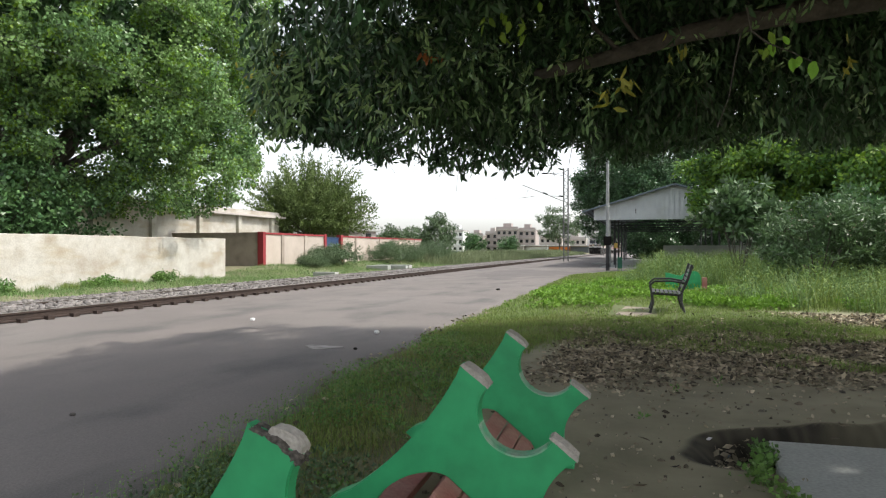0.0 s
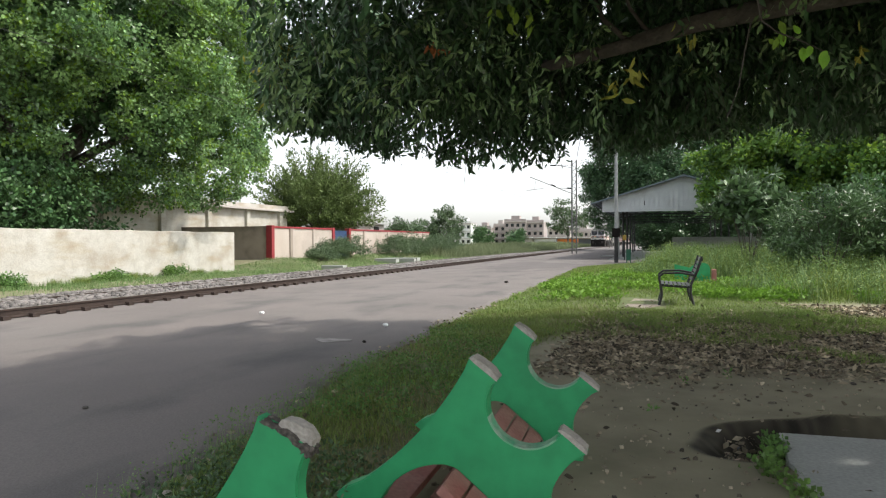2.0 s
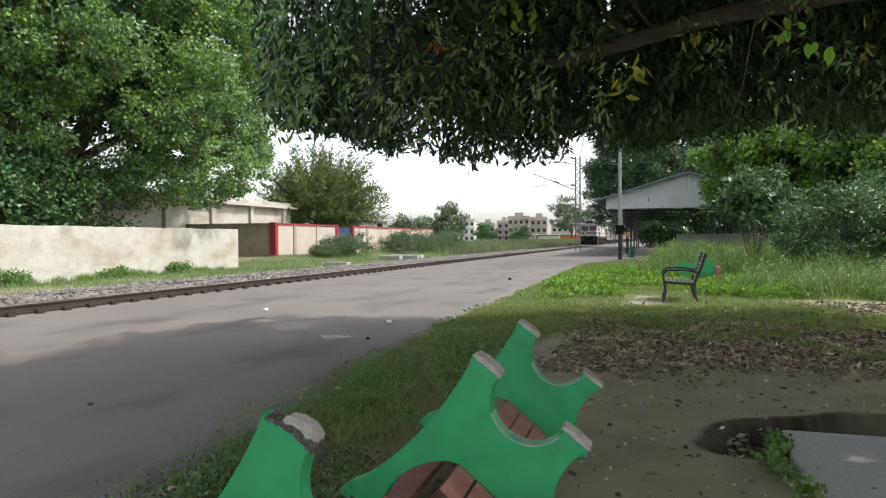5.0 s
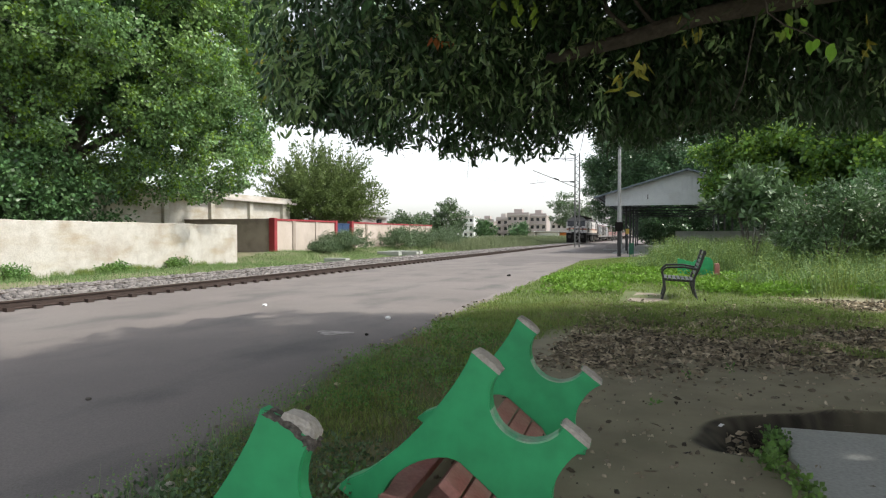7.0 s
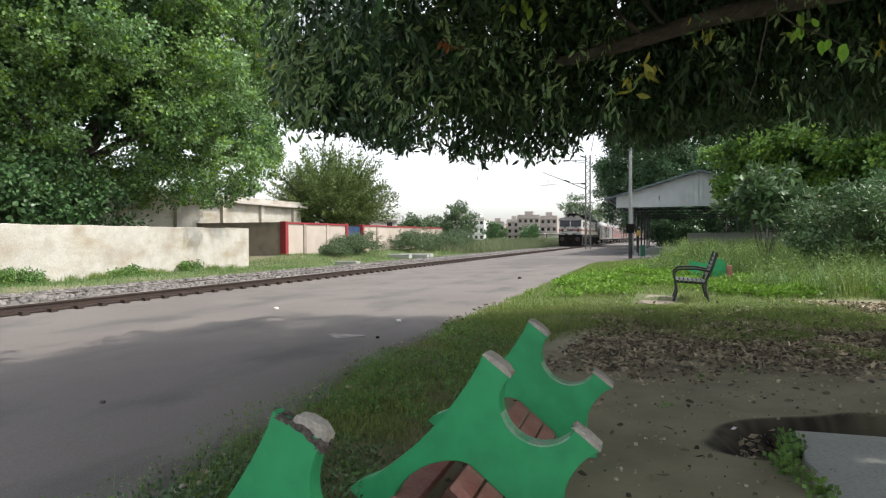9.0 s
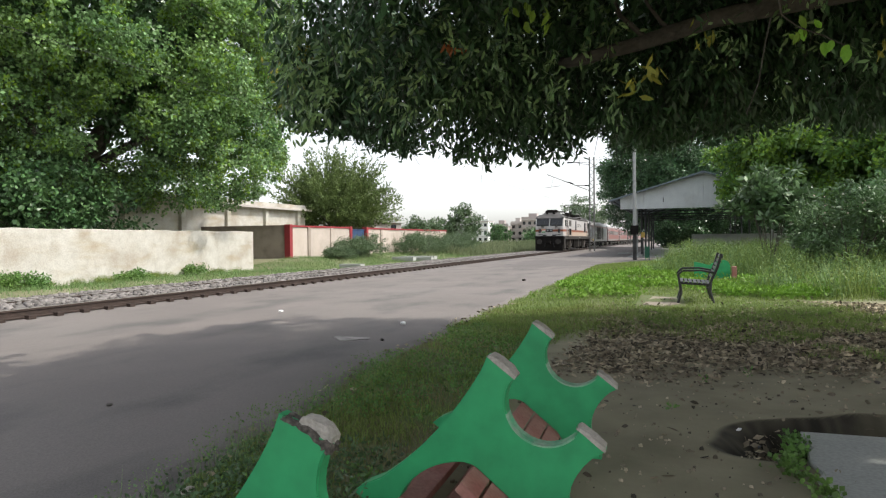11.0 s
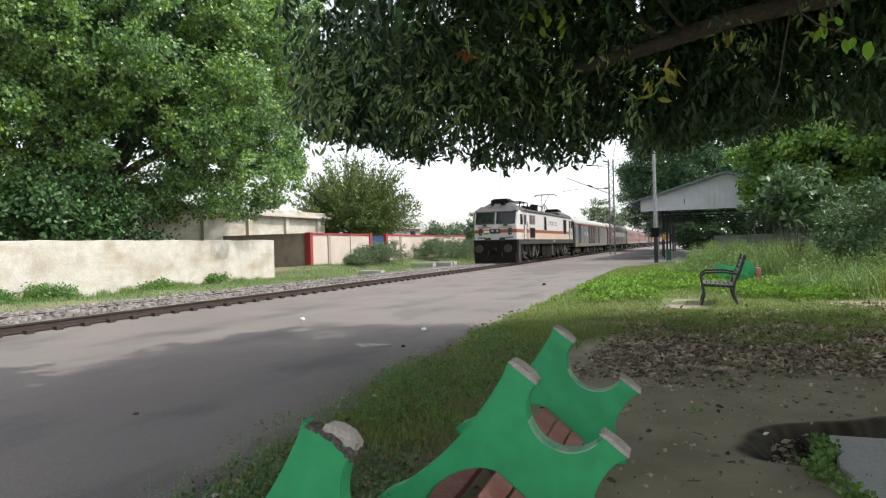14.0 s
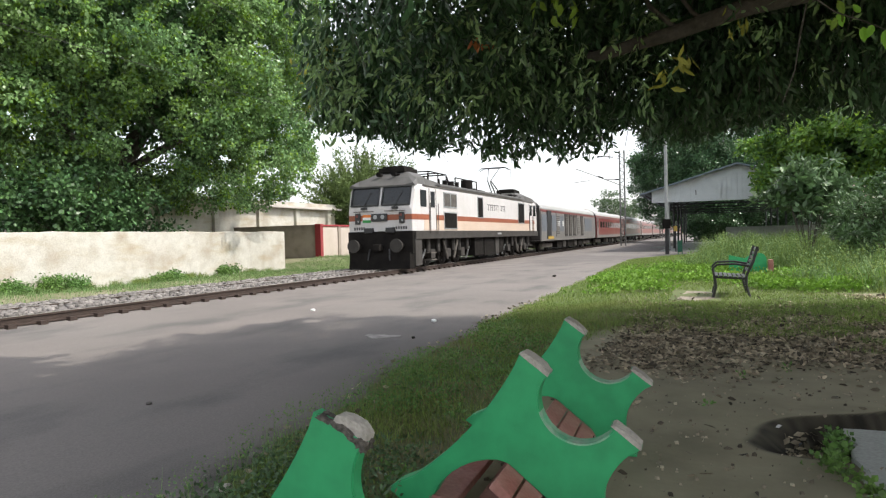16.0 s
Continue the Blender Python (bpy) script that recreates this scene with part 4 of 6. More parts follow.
    # side furniture on both flanks
    for s in (-1, 1):
        f = lambda y0, y1, z0, z1, d=0.02: (min(s * 1.55, s * (1.55 + d)), max(s * 1.55, s * (1.55 + d)), y0, y1, z0, z1)
        for base, sgn in ((0, 1), (L, -1)):
            sp = lambda a, b: (base + sgn * a, base + sgn * b) if sgn > 0 else (base - b, base - a)
            part("cab_window", boxes(f(*sp(0.66, 1.24), 2.72, 3.42), bevel=0.006), GLASSDARK, o)
            dr = part("cab_door", boxes(f(*sp(1.56, 2.24), 1.76, 3.50, 0.012), bevel=0.004), LOCOWHITE, o)
            part("door_window", boxes(f(*sp(1.68, 2.12), 2.72, 3.40, 0.022)), GLASSDARK, dr)
            part("door_edge", boxes(f(*sp(1.52, 1.56), 1.74, 3.52, 0.024), f(*sp(2.24, 2.28), 1.74, 3.52, 0.024)), GREASE, dr)
            for q in (1.52, 2.38):
                yy = base + sgn * q
                part("grab_rail", rods(((s * 1.62, yy, 1.6), (s * 1.62, yy, 2.9), 0.018)), GREASE, o)
            part("cab_step", boxes(*[(min(s * 1.2, s * 1.56), max(s * 1.2, s * 1.56), *sp(1.65, 2.25), z, z + 0.05) for z in (0.45, 0.75)]), GREASE, o)
        for a, b, z0, z1, m in ((3.2, 4.7, 2.82, 3.40, GREASE), (3.2, 4.7, 1.84, 2.52, UNDERFRAME), (7.75, 8.5, 2.42, 3.42, UNDERFRAME), (15.3, 16.6, 2.22, 3.42, UNDERFRAME)):
            lv = part("louvre", boxes(f(a, b, z0, z1, 0.015)), m, o)
            n = max(3, int((z1 - z0) / 0.12))
            part("louvre_blades", boxes(*[f(a + 0.05, b - 0.05, z0 + (i + 0.3) * (z1 - z0) / n, z0 + (i + 0.7) * (z1 - z0) / n, 0.03) for i in range(n)]), m, lv)
            part("louvre_frame", boxes(f(a - 0.05, a, z0 - 0.05, z1 + 0.05, 0.03), f(b, b + 0.05, z0 - 0.05, z1 + 0.05, 0.03), f(a, b, z1, z1 + 0.05, 0.03), f(a, b, z0 - 0.05, z0, 0.03)), GALV, lv)
        part("mullion", boxes(f(3.92, 3.98, 2.82, 3.40, 0.035)), GALV, o)
        # lettering as plain bars hung from head strokes
        letters = bmesh.new()
        y = 9.3
        for wd, cells in ((2.0, 6), (0.9, 3)):
            box(letters, *f(y, y + wd, 3.10, 3.14, 0.006))
            for c in range(cells):
                yy = y + (c + 0.55) * wd / cells
                box(letters, *f(yy, yy + 0.05, 2.80, 3.10, 0.006))
                if c % 2 == 0:
                    box(letters, *f(yy - 0.16, yy, 2.86 + 0.05 * (c % 3), 2.90 + 0.05 * (c % 3), 0.006))
            y += wd + 0.35
        part("lettering", letters, BLACKIRON, o)
        part("number_plate_bar", boxes(f(10.9, 11.6, 1.52, 1.62, 0.045)), GALV, o)
        part("rain_gutter", boxes((min(s * 1.50, s * 1.57), max(s * 1.50, s * 1.57), 1.0, L - 1.0, 3.60, 3.65)), GREASE, o)
    # bogies
    for y0 in (4.3, L - 4.3):
        for d in (-1.85, 0, 1.85):
            wheelset(o, y0 + d, 0.545)
            part("traction_motor", boxes((-0.62, 0.62, y0 + d + 0.15, y0 + d + 1.0, 0.34, 1.02), bevel=0.08), UNDERFRAME, o)
        part("bogie_transom", boxes((-1.0, 1.0, y0 - 2.7, y0 + 2.7, 0.72, 1.05), bevel=0.03), UNDERFRAME, o)
        for s in (-1, 1):
            fr = boxes((s * 1.10 - 0.09, s * 1.10 + 0.09, y0 - 2.6, y0 + 2.6, 0.85, 1.15), bevel=0.02)
            part("bogie_frame", fr, UNDERFRAME, o)
            for d in (-1.85, 0, 1.85):
                part("axle_box", boxes((s * 1.06, s * 1.06 + s * 0.24, y0 + d - 0.24, y0 + d + 0.24, 0.52, 0.92) if s > 0 else (s * 1.3, s * 1.06, y0 + d - 0.24, y0 + d + 0.24, 0.52, 0.92), bevel=0.03), SKIRT, o)
            for d in (-2.4, -1.3, -0.55, 0.55, 1.3, 2.4):
                part("coil_spring", rods(((s * 1.28, y0 + d, 0.80), (s * 1.28, y0 + d, 1.38), 0.11), seg=10), SKIRT, o)
            part("damper", rods(((s * 1.38, y0 - 0.9, 1.3), (s * 1.38, y0 - 0.4, 0.45), 0.05), ((s * 1.38, y0 + 0.9, 1.3), (s * 1.38, y0 + 0.4, 0.45), 0.05)), GREASE, o)
            part("sand_pipe", rods(((s * 1.3, y0 - 2.7, 0.95), (s * 1.1, y0 - 2.75, 0.35), 0.035), ((s * 1.3, y0 + 2.7, 0.95), (s * 1.1, y0 + 2.75, 0.35), 0.035)), GALV, o)
    for a, b, z0, m in ((7.6, 9.0, 0.45, UNDERFRAME), (9.1, 10.9, 0.40, UNDERFRAME), (11.05, 11.75, 0.42, SKIRT), (11.8, 12.6, 0.5, UNDERFRAME)):
        part("equipment_case", boxes((-1.40, 1.40, a, b, z0, 1.38), bevel=0.03), m, o)
    part("underfloor", boxes((-1.2, 1.2, 0.6, L - 0.6, 1.0, 1.39)), UNDERFRAME, o)
    # roof gear
    for y in (2.0, 3.4, 5.2):
        part("roof_insulator", rods(((0.5, y, 3.85), (0.5, y, 4.25), 0.07, 0.04)), UNDERFRAME, o)
    rail = bmesh.new()
    for s in (-1, 1):
        pts = [(s * 0.95, 2.7, 3.88), (s * 0.95, 2.9, 4.40), (s * 0.95, 5.0, 4.40), (s * 0.95, 5.5, 3.9)]
        for p, q in zip(pts, pts[1:]):
            rod(rail, p, q, 0.03)
    for y in (2.9, 4.0, 5.0):
        rod(rail, (-0.95, y, 4.40), (0.95, y, 4.40), 0.03)
        rod(rail, (0.95, y, 3.85), (0.95, y, 4.40), 0.03)
    part("pantograph_frame", rail, UNDERFRAME, o)
    part("roof_rail", rods(((1.1, 5.8, 4.32), (1.1, 8.9, 4.32), 0.03), ((1.1, 5.8, 3.85), (1.1, 5.8, 4.32), 0.035), ((1.1, 7.3, 3.85), (1.1, 7.3, 4.32), 0.035), ((1.1, 8.9, 3.85), (1.1, 8.9, 4.32), 0.035)), UNDERFRAME, o)
    for y, r, h in ((6.2, 0.14, 0.4), (7.0, 0.16, 0.4), (7.8, 0.12, 0.42), (9.3, 0.32, 0.62), (1.0, 0.08, 0.3), (10.4, 0.12, 0.25), (13.4, 0.1, 0.2)):
        part("roof_equipment", rods(((0.4, y, 3.86), (0.4, y, 3.86 + h), r), seg=14), UNDERFRAME, o)
    part("roof_box", boxes((-0.8, 0.9, 16.3, 17.6, 3.86, 4.08), bevel=0.04), UNDERFRAME, o)
    part("roof_box", boxes((-0.6, 0.6, 10.7, 11.8, 3.86, 4.05), bevel=0.04), UNDERFRAME, o)
    pan = rods(((-0.3, 16.0, 4.0), (-0.1, 14.4, 4.85), 0.035), ((0.3, 16.0, 4.0), (0.1, 14.4, 4.85), 0.035), ((-0.1, 14.4, 4.85), (-0.35, 15.4, 5.68), 0.02), ((0.1, 14.4, 4.85), (0.35, 15.4, 5.68), 0.02), ((0, 15.6, 4.1), (0, 14.6, 4.8), 0.04))
    for y in (15.2, 15.6):
        rod(pan, (-0.75, y, 5.72), (0.75, y, 5.72), 0.025)
        for s in (-1, 1):
            rod(pan, (s * 0.75, y, 5.72), (s * 1.0, y, 5.56), 0.025)
    part("pantograph", pan, UNDERFRAME, o)
    return o, L


def coach(kind):
    L = 23.5
    o = empty("power_car" if kind == "power" else "passenger_coach")
    W = 1.6
    prof = [(-W, 1.0), (W, 1.0), (W + 0.02, 2.0), (W - 0.02, 3.0), (W - 0.12, 3.38)]
    arc = [(1.42 * math.cos(a) * 1.02, 3.38 + 0.62 * math.sin(a)) for a in [math.pi * k / 10 for k in range(1, 10)]]
    side = prof + [(W - 0.12, 3.38)][:0] + arc + [(-W + 0.12, 3.38), (-W + 0.02, 3.0), (-W - 0.02, 2.0)]
    sec = lambda y: [(x, y, z) for x, z in side]
    lower = COACHGREY
    part("body_shell", shell([sec(0.25), sec(L - 0.25)]), lower if kind == "power" else COACHRED, o)
    roof = [(1.5, 3.36)] + [(1.46 * math.cos(a) * 1.02, 3.39 + 0.64 * math.sin(a)) for a in [math.pi * k / 10 for k in range(1, 10)]] + [(-1.5, 3.36)]
    part("roof", shell([[(x, y, z) for x, z in roof] for y in (0.2, L - 0.2)]), COACHROOF, o)
    part("end_gangway", boxes((-0.6, 0.6, -0.05, 0.26, 1.2, 3.4), (-0.6, 0.6, L - 0.26, L + 0.05, 1.2, 3.4), bevel=0.03), UNDERFRAME, o)
    for y in (0.2, L - 0.27):
        part("end_wall", boxes((-1.5, 1.5, y, y + 0.07, 1.05, 3.5)), SKIRT, o)
    for s in (-1, 1):
        f = lambda y0, y1, z0, z1, d=0.03, b=1.6: (min(s * b, s * (b + d)), max(s * b, s * (b + d)), y0, y1, z0, z1)
        if kind == "power":
            for y in (2.0,):
                part("sliding_door", boxes(f(y, y + 1.3, 1.15, 3.2, 0.035)), BLACKIRON, o)
            for a, b in ((0.4, 1.9), (3.5, 7.6), (17.2, 21.0)):
                part("blue_panel", boxes(f(a, b, 1.7, 2.9, 0.028)), COACHBLUE, o)
            for y in (5.0, 8.2, 9.9, 11.6, 13.3, 15.2):
                lv = part("louvre_door", boxes(f(y, y + 1.2, 1.3, 3.1, 0.04), bevel=0.005), COACHGREY if y in (5.0, 13.3) else SKIRT, o)
                part("louvre_blades", boxes(*[f(y + 0.1, y + 1.1, 1.5 + 0.16 * i, 1.58 + 0.16 * i, 0.055) for i in range(9)]), GREASE, lv)
            part("yellow_patch", boxes(f(2.2, 4.0, 1.12, 1.32, 0.045)), YELLOWSIGN, o)
            part("red_cantrail", boxes(f(0.3, L - 0.3, 3.1, 3.25, 0.02, 1.56)), COACHRED, o)
            for y in (5.4, 5.9, 7.2):
                part("placard_bar", boxes(f(y, y + 0.3, 2.1, 2.5, 0.05)), WHITEPAINT, o)
        else:
            part("grey_window_band", boxes(f(2.1, L - 2.1, 2.0, 2.95, 0.012)), COACHRED, o)
            part("lower_band", boxes(f(0.3, L - 0.3, 1.02, 1.55, 0.016, 1.59)), COACHGREY, o)
            part("cantrail_stripe", boxes(f(0.3, L - 0.3, 3.12, 3.2, 0.02, 1.56)), COACHGREY, o)
            for y in (0.6, L - 1.5):
                d = part("coach_door", boxes(f(y, y + 0.9, 1.1, 3.05, 0.03), bevel=0.005), COACHGREY, o)
                part("door_window", boxes(f(y + 0.25, y + 0.65, 2.1, 2.8, 0.04)), GLASSDARK, d)
            for i in range(10):
                y = 2.7 + i * 1.86
                part("window", boxes(f(y, y + 1.25, 2.1, 2.75, 0.024), bevel=0.004), GLASSDARK, o)
    for y0 in (3.4, L - 3.4):
        for d in (-1.28, 1.28):
            wheelset(o, y0 + d, 0.46)
        part("bogie_frame", boxes((-1.25, -1.05, y0 - 1.7, y0 + 1.7, 0.5, 0.8), (1.05, 1.25, y0 - 1.7, y0 + 1.7, 0.5, 0.8), (-1.0, 1.0, y0 - 0.3, y0 + 0.3, 0.5, 0.95), bevel=0.02), GREASE, o)
    for a, b in ((6.2, 8.0), (8.4, 9.6), (10.2, 12.6), (13.2, 14.4), (15.0, 17.0)):
        part("underfloor_case", boxes((-1.4, 1.4, a, b, 0.42, 1.0), bevel=0.03), SKIRT if a in (8.4, 13.2) else UNDERFRAME, o)
    part("underframe", boxes((-1.5, 1.5, 0.3, L - 0.3, 0.9, 1.02)), UNDERFRAME, o)
    return o, L


TRAIN = []


def train():
    o, L = loco()
    TRAIN.append((o, 0.0))
    y = L + 0.5
    c, L = coach("power")
    tagged(c, "grey generator car with louvre doors and blue panels", "railway coach")
    TRAIN.append((c, y))
    y += L + 0.4
    c, L = coach("passenger")
    tagged(c, "red air-conditioned railway coach with grey lower band", "railway coach", "red coaches")
    TRAIN.append((c, y))
    first = c
    for i in range(9):
        y += L + 0.4
        TRAIN.append((copy_thing(first, Matrix()), y))


# ---------------------------------------------------------------- plants
def limb_path(a, b, sag, n=7, jitter=0.0):
    a, b = Vector(a), Vector(b)
    pts = []
    for i in range(n + 1):
        t = i / n
        p = a.lerp(b, t) + Vector((0, 0, sag * math.sin(math.pi * t)))
        if 0 < i < n and jitter:
            p += Vector((random.uniform(-1, 1), random.uniform(-1, 1), random.uniform(-1, 1))) * jitter
        pts.append(p)
    return pts


def limb(bm, pts, r0, r1, seg=9):
    n = len(pts)
    prev = None
    for i, p in enumerate(pts):
        d = (pts[min(i + 1, n - 1)] - pts[max(i - 1, 0)]).normalized()
        u = d.orthogonal().normalized()
        v = d.cross(u)
        r = r0 + (r1 - r0) * i / (n - 1)
        ring = [bm.verts.new(p + (u * math.cos(k * 6.2832 / seg) + v * math.sin(k * 6.2832 / seg)) * r * random.uniform(0.92, 1.08)) for k in range(seg)]
        if prev:
            dots = [sum((prev[k].co - p).dot(ring[(k + o) % seg].co - p) for k in range(seg)) for o in range(seg)]
            o = dots.index(max(dots))
            ring = ring[o:] + ring[:o]
            for k in range(seg):
                f = bm.faces.new((prev[k], prev[(k + 1) % seg], ring[(k + 1) % seg], ring[k]))
                f.smooth = True
        prev = ring
    return bm


def clump_leaves(centres, radius, per, flat=0.7):
    """Leaf bases and growing ways round clump centres."""
    n = len(centres) * per
    d = rng.normal(size=(n, 3))
    d = unit(d) * (rng.random((n, 1)) ** 0.45)
    rad = np.repeat(np.ones(len(centres)) * radius, per)[:, None]
    c = np.repeat(centres, per, 0) + d * rad * np.array([[1, 1, flat]])
    ax = unit(d + rng.normal(size=(n, 3)) * 0.6 + np.array([[0, 0, -0.35]]))
    return c, ax


def crown_clumps(n, c, r, low=-1.0, hollow=0.35):
    """Clump centres in an uneven ellipsoid, more of them towards the skin."""
    lobes = unit(rng.normal(size=(max(60, n // 20), 3)))
    d = unit(lobes[rng.integers(0, len(lobes), n * 2)] + rng.normal(size=(n * 2, 3)) * 0.17)
    d = d[d[:, 2] > low][:n]
    bump_ = 1 + 0.16 * np.sin(d[:, 0] * 5 + c[0]) * np.cos(d[:, 1] * 6 + c[1]) + 0.10 * np.sin(d[:, 2] * 9 + 3 * d[:, 0] + c[1])
    k = (hollow * 0.6 + (1 - hollow * 0.6) * rng.random(len(d)) ** 0.6) * bump_
    return np.array([c]) + d * k[:, None] * np.array([r])


def lobed_clumps(lobes, n, c, r, size, low=-0.9):
    """Clump centres on the skins of separate lobes that make up a crown, with dark gaps between them."""
    d = unit(rng.normal(size=(lobes * 3, 3)))
    d = d[d[:, 2] > low][:lobes]
    k = rng.uniform(0.7, 1.0, len(d)) * (1 + 0.12 * np.sin(d[:, 0] * 5 + c[0]) * np.cos(d[:, 1] * 6 + c[1]))
    mid = np.array([c]) + d * k[:, None] * np.array([r])
    per = n // len(mid)
    m = np.repeat(mid, per, 0)
    q = unit(rng.normal(size=(len(m), 3)) + np.repeat(d, per, 0) * 0.5)
    rad = np.repeat(size * rng.uniform(0.6, 1.25, len(mid)), per) * (0.55 + 0.45 * rng.random(len(m)) ** 0.5)
    return m + q * rad[:, None] * np.array([[1, 1, 0.72]])


def tree(name, label, base, top, c, r, clumps, per, leaf, clump_r, material, ratio=0.55, low=-0.75, trunk_r=0.3, limbs=7, extra=None, zmin=0.4, lobes=0, lobe_r=1.5):
    t = empty(name, pose(*base))
    tagged(t, label, "tree")
    base = Vector(base)
    bm = bmesh.new()
    fork = Vector(top) - base
    limb(bm, limb_path((0, 0, -0.2), fork, 0, 6, 0.06), trunk_r * 1.25, trunk_r * 0.8)
    trunk = part("trunk", bm, BARK, t)
    for i in range(limbs):
        a = i * 6.2832 / limbs + random.uniform(-0.3, 0.3)
        e = Vector(c) - base + Vector((r[0] * 0.7 * math.cos(a), r[1] * 0.7 * math.sin(a), r[2] * random.uniform(-0.2, 0.6)))
        part("limb", limb(bmesh.new(), limb_path(fork * 0.95, e, 0.3, 7, 0.15), trunk_r * 0.5, trunk_r * 0.08, 7), BARK, trunk)
    cc = lobed_clumps(lobes, clumps, c, r, lobe_r, low) if lobes else crown_clumps(clumps, c, r, low)
    cc = cc[cc[:, 2] > zmin + rng.uniform(-0.5, 0.5, len(cc))]
    pos, ax = clump_leaves(cc - np.array(base)[None], clump_r, per)
    leaf_mesh("crown", pos, ax, leaf, ratio, material, t)
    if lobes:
        # LEAF_DARK leaves in the core paint the shade between the lobes
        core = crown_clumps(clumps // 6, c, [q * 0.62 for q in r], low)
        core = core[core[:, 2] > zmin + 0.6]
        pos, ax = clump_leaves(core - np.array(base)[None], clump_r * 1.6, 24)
        leaf_mesh("shaded_inner_crown", pos, ax, leaf * 1.7, ratio, LEAF_DARK, t)
    # brighter clumps put sunlight into the leaf colour of the crown
    if extra:
        m2, frac = extra
        k = cc[rng.random(len(cc)) < frac]
        pos, ax = clump_leaves(k - np.array(base)[None], clump_r * 0.8, max(4, per // 2))
        leaf_mesh("sunlit_clumps", pos, ax, leaf, ratio, m2, t)
    return t


def rim_slope(az):
    """How steeply one looks up to the drooping rim of the shade tree, by the bearing from the benches."""
    return np.interp(np.degrees(az), (-60, -36.5, -34.5, -33.4, -29.7, -25.8, -22.8, -18.6, -15.6, -12.1, -9.9, -8.7, -7.5, -5.1, -1.3, 2.7, 4.8, 9.7, 15.8, 30), (0.45, 0.45, 0.26, 0.172, 0.155, 0.142, 0.131, 0.121, 0.115, 0.109, 0.122, 0.148, 0.162, 0.138, 0.13, 0.132, 0.146, 0.146, 0.13, 0.13))


def shade_tree():
    """The tree that overhangs the camera: umbrella crown with drooping rim."""
    bx, by = 4.6, 4.6
    t = empty("shade_tree", pose(bx, by, 0))
    tagged(t, "large spreading shade tree with dark glossy drooping leaves", "tree")
    o = Vector((bx, by, 0))
    bm = bmesh.new()
    limb(bm, limb_path((0, 0, -0.2), (0.1, 0.2, 3.0), 0, 6, 0.04), 0.55, 0.42, 14)
    trunk = part("trunk", bm, BARK, t)
    part("limb", limb(bmesh.new(), [Vector(p) - o for p in ((4.7, 4.8, 2.9), (3.4, 5.8, 3.42), (2.2, 6.3, 3.60), (1.4, 6.4, 3.56), (0.73, 6.4, 3.50), (0.35, 6.4, 3.46), (-0.05, 6.41, 3.375), (-0.31, 6.4, 3.31), (-0.6, 6.38, 3.255), (-0.85, 6.35, 3.20), (-1.04, 6.4, 3.19), (-1.12, 6.8, 3.31), (-1.25, 7.6, 3.56))], 0.118, 0.035, 12), BARK, trunk)
    part("limb", limb(bmesh.new(), [Vector(p) - o for p in ((-0.25, 6.4, 3.33), (-0.33, 6.39, 3.42), (-0.5, 6.39, 3.59), (-0.6, 6.5, 3.9), (-0.7, 6.8, 4.6))], 0.03, 0.014, 7), BARK, trunk)
    part("limb", limb(bmesh.new(), [Vector(p) - o for p in ((-0.04, 6.4, 3.40), (-0.12, 6.4, 3.48), (-0.25, 6.4, 3.675), (-0.4, 6.2, 4.2))], 0.022, 0.012, 7), BARK, trunk)
    for e in ((-1.0, 3.5, 5.0), (1.5, 1.0, 5.5), (8.5, 3.0, 5.2), (8.0, 8.5, 5.0), (3.8, 10.6, 5.0), (0.5, 9.6, 5.2)):
        part("limb", limb(bmesh.new(), limb_path((0.1, 0.2, 2.9), Vector(e) - o, 0.5, 8, 0.12), 0.2, 0.03, 8), BARK, trunk)
    cx, cy, R = 2.75, 5.0, 7.75
    # twigs: more of them low in the rim, where the crown droops
    n = 13000
    ang = rng.uniform(0, 6.2832, n)
    rho = np.sqrt(rng.random(n)) * (1 + 0.06 * np.sin(ang * 5 + 1) + 0.04 * np.sin(ang * 11))
    rho_x = rho * (1 - 0.25 * step(0.2, 0.85, -np.cos(ang)))
    x, y = cx + R * rho_x * np.cos(ang), cy + R * rho_x * np.sin(ang)
    z_low = 4.25 - 0.86 * step(0.35, 0.92, rho) * step(4.6, 8.4, y) * (1 - 0.45 * step(-0.5, 1.5, x)) - 0.25 * step(0.6, 1.0, rho) - 0.14 * (1 - step(-2.2, -0.6, x)) * step(3.0, 4.6, y) + 0.16 * np.sin(x * 1.7 + 0.5 * y) + 0.12 * np.sin(3.1 * x - 1.2 * y)
    z_top = 3.9 + 3.1 * np.sqrt(np.clip(1.08 - rho ** 2, 0.02, 1))
    k = rng.random(n) ** 1.7
    z = z_low + (np.maximum(z_top, z_low + 0.5) - z_low) * k
    # the twigs gather in bunches
    x, y, z = (np.repeat(q[::12], 12)[:n] + rng.normal(size=n) * 0.26 for q in (x, y, z))
    # drooping curtain of twigs along the rim over the platform
    m, bunch = 2520, 12
    az = np.radians(np.repeat(rng.uniform(-38, 20, m // bunch), bunch) + rng.normal(size=m) * 1.5)
    r = np.minimum(np.repeat(rng.uniform(7.2, 11.8, m // bunch), bunch) + rng.normal(size=m) * 0.25, np.interp(az, np.radians((-38, -28, -15, 20)), (7.0, 8.6, 11.4, 11.9)) - 0.8 * rng.random(m))
    ang = np.concatenate([ang, np.pi / 2 - az])
    x, y = np.concatenate([x, r * np.sin(az)]), np.concatenate([y, r * np.cos(az)])
    z = np.concatenate([z, 1.6 + r * (rim_slope(az) + np.repeat(0.17 * rng.random(m // bunch), bunch) + 0.02 * rng.normal(size=m))])
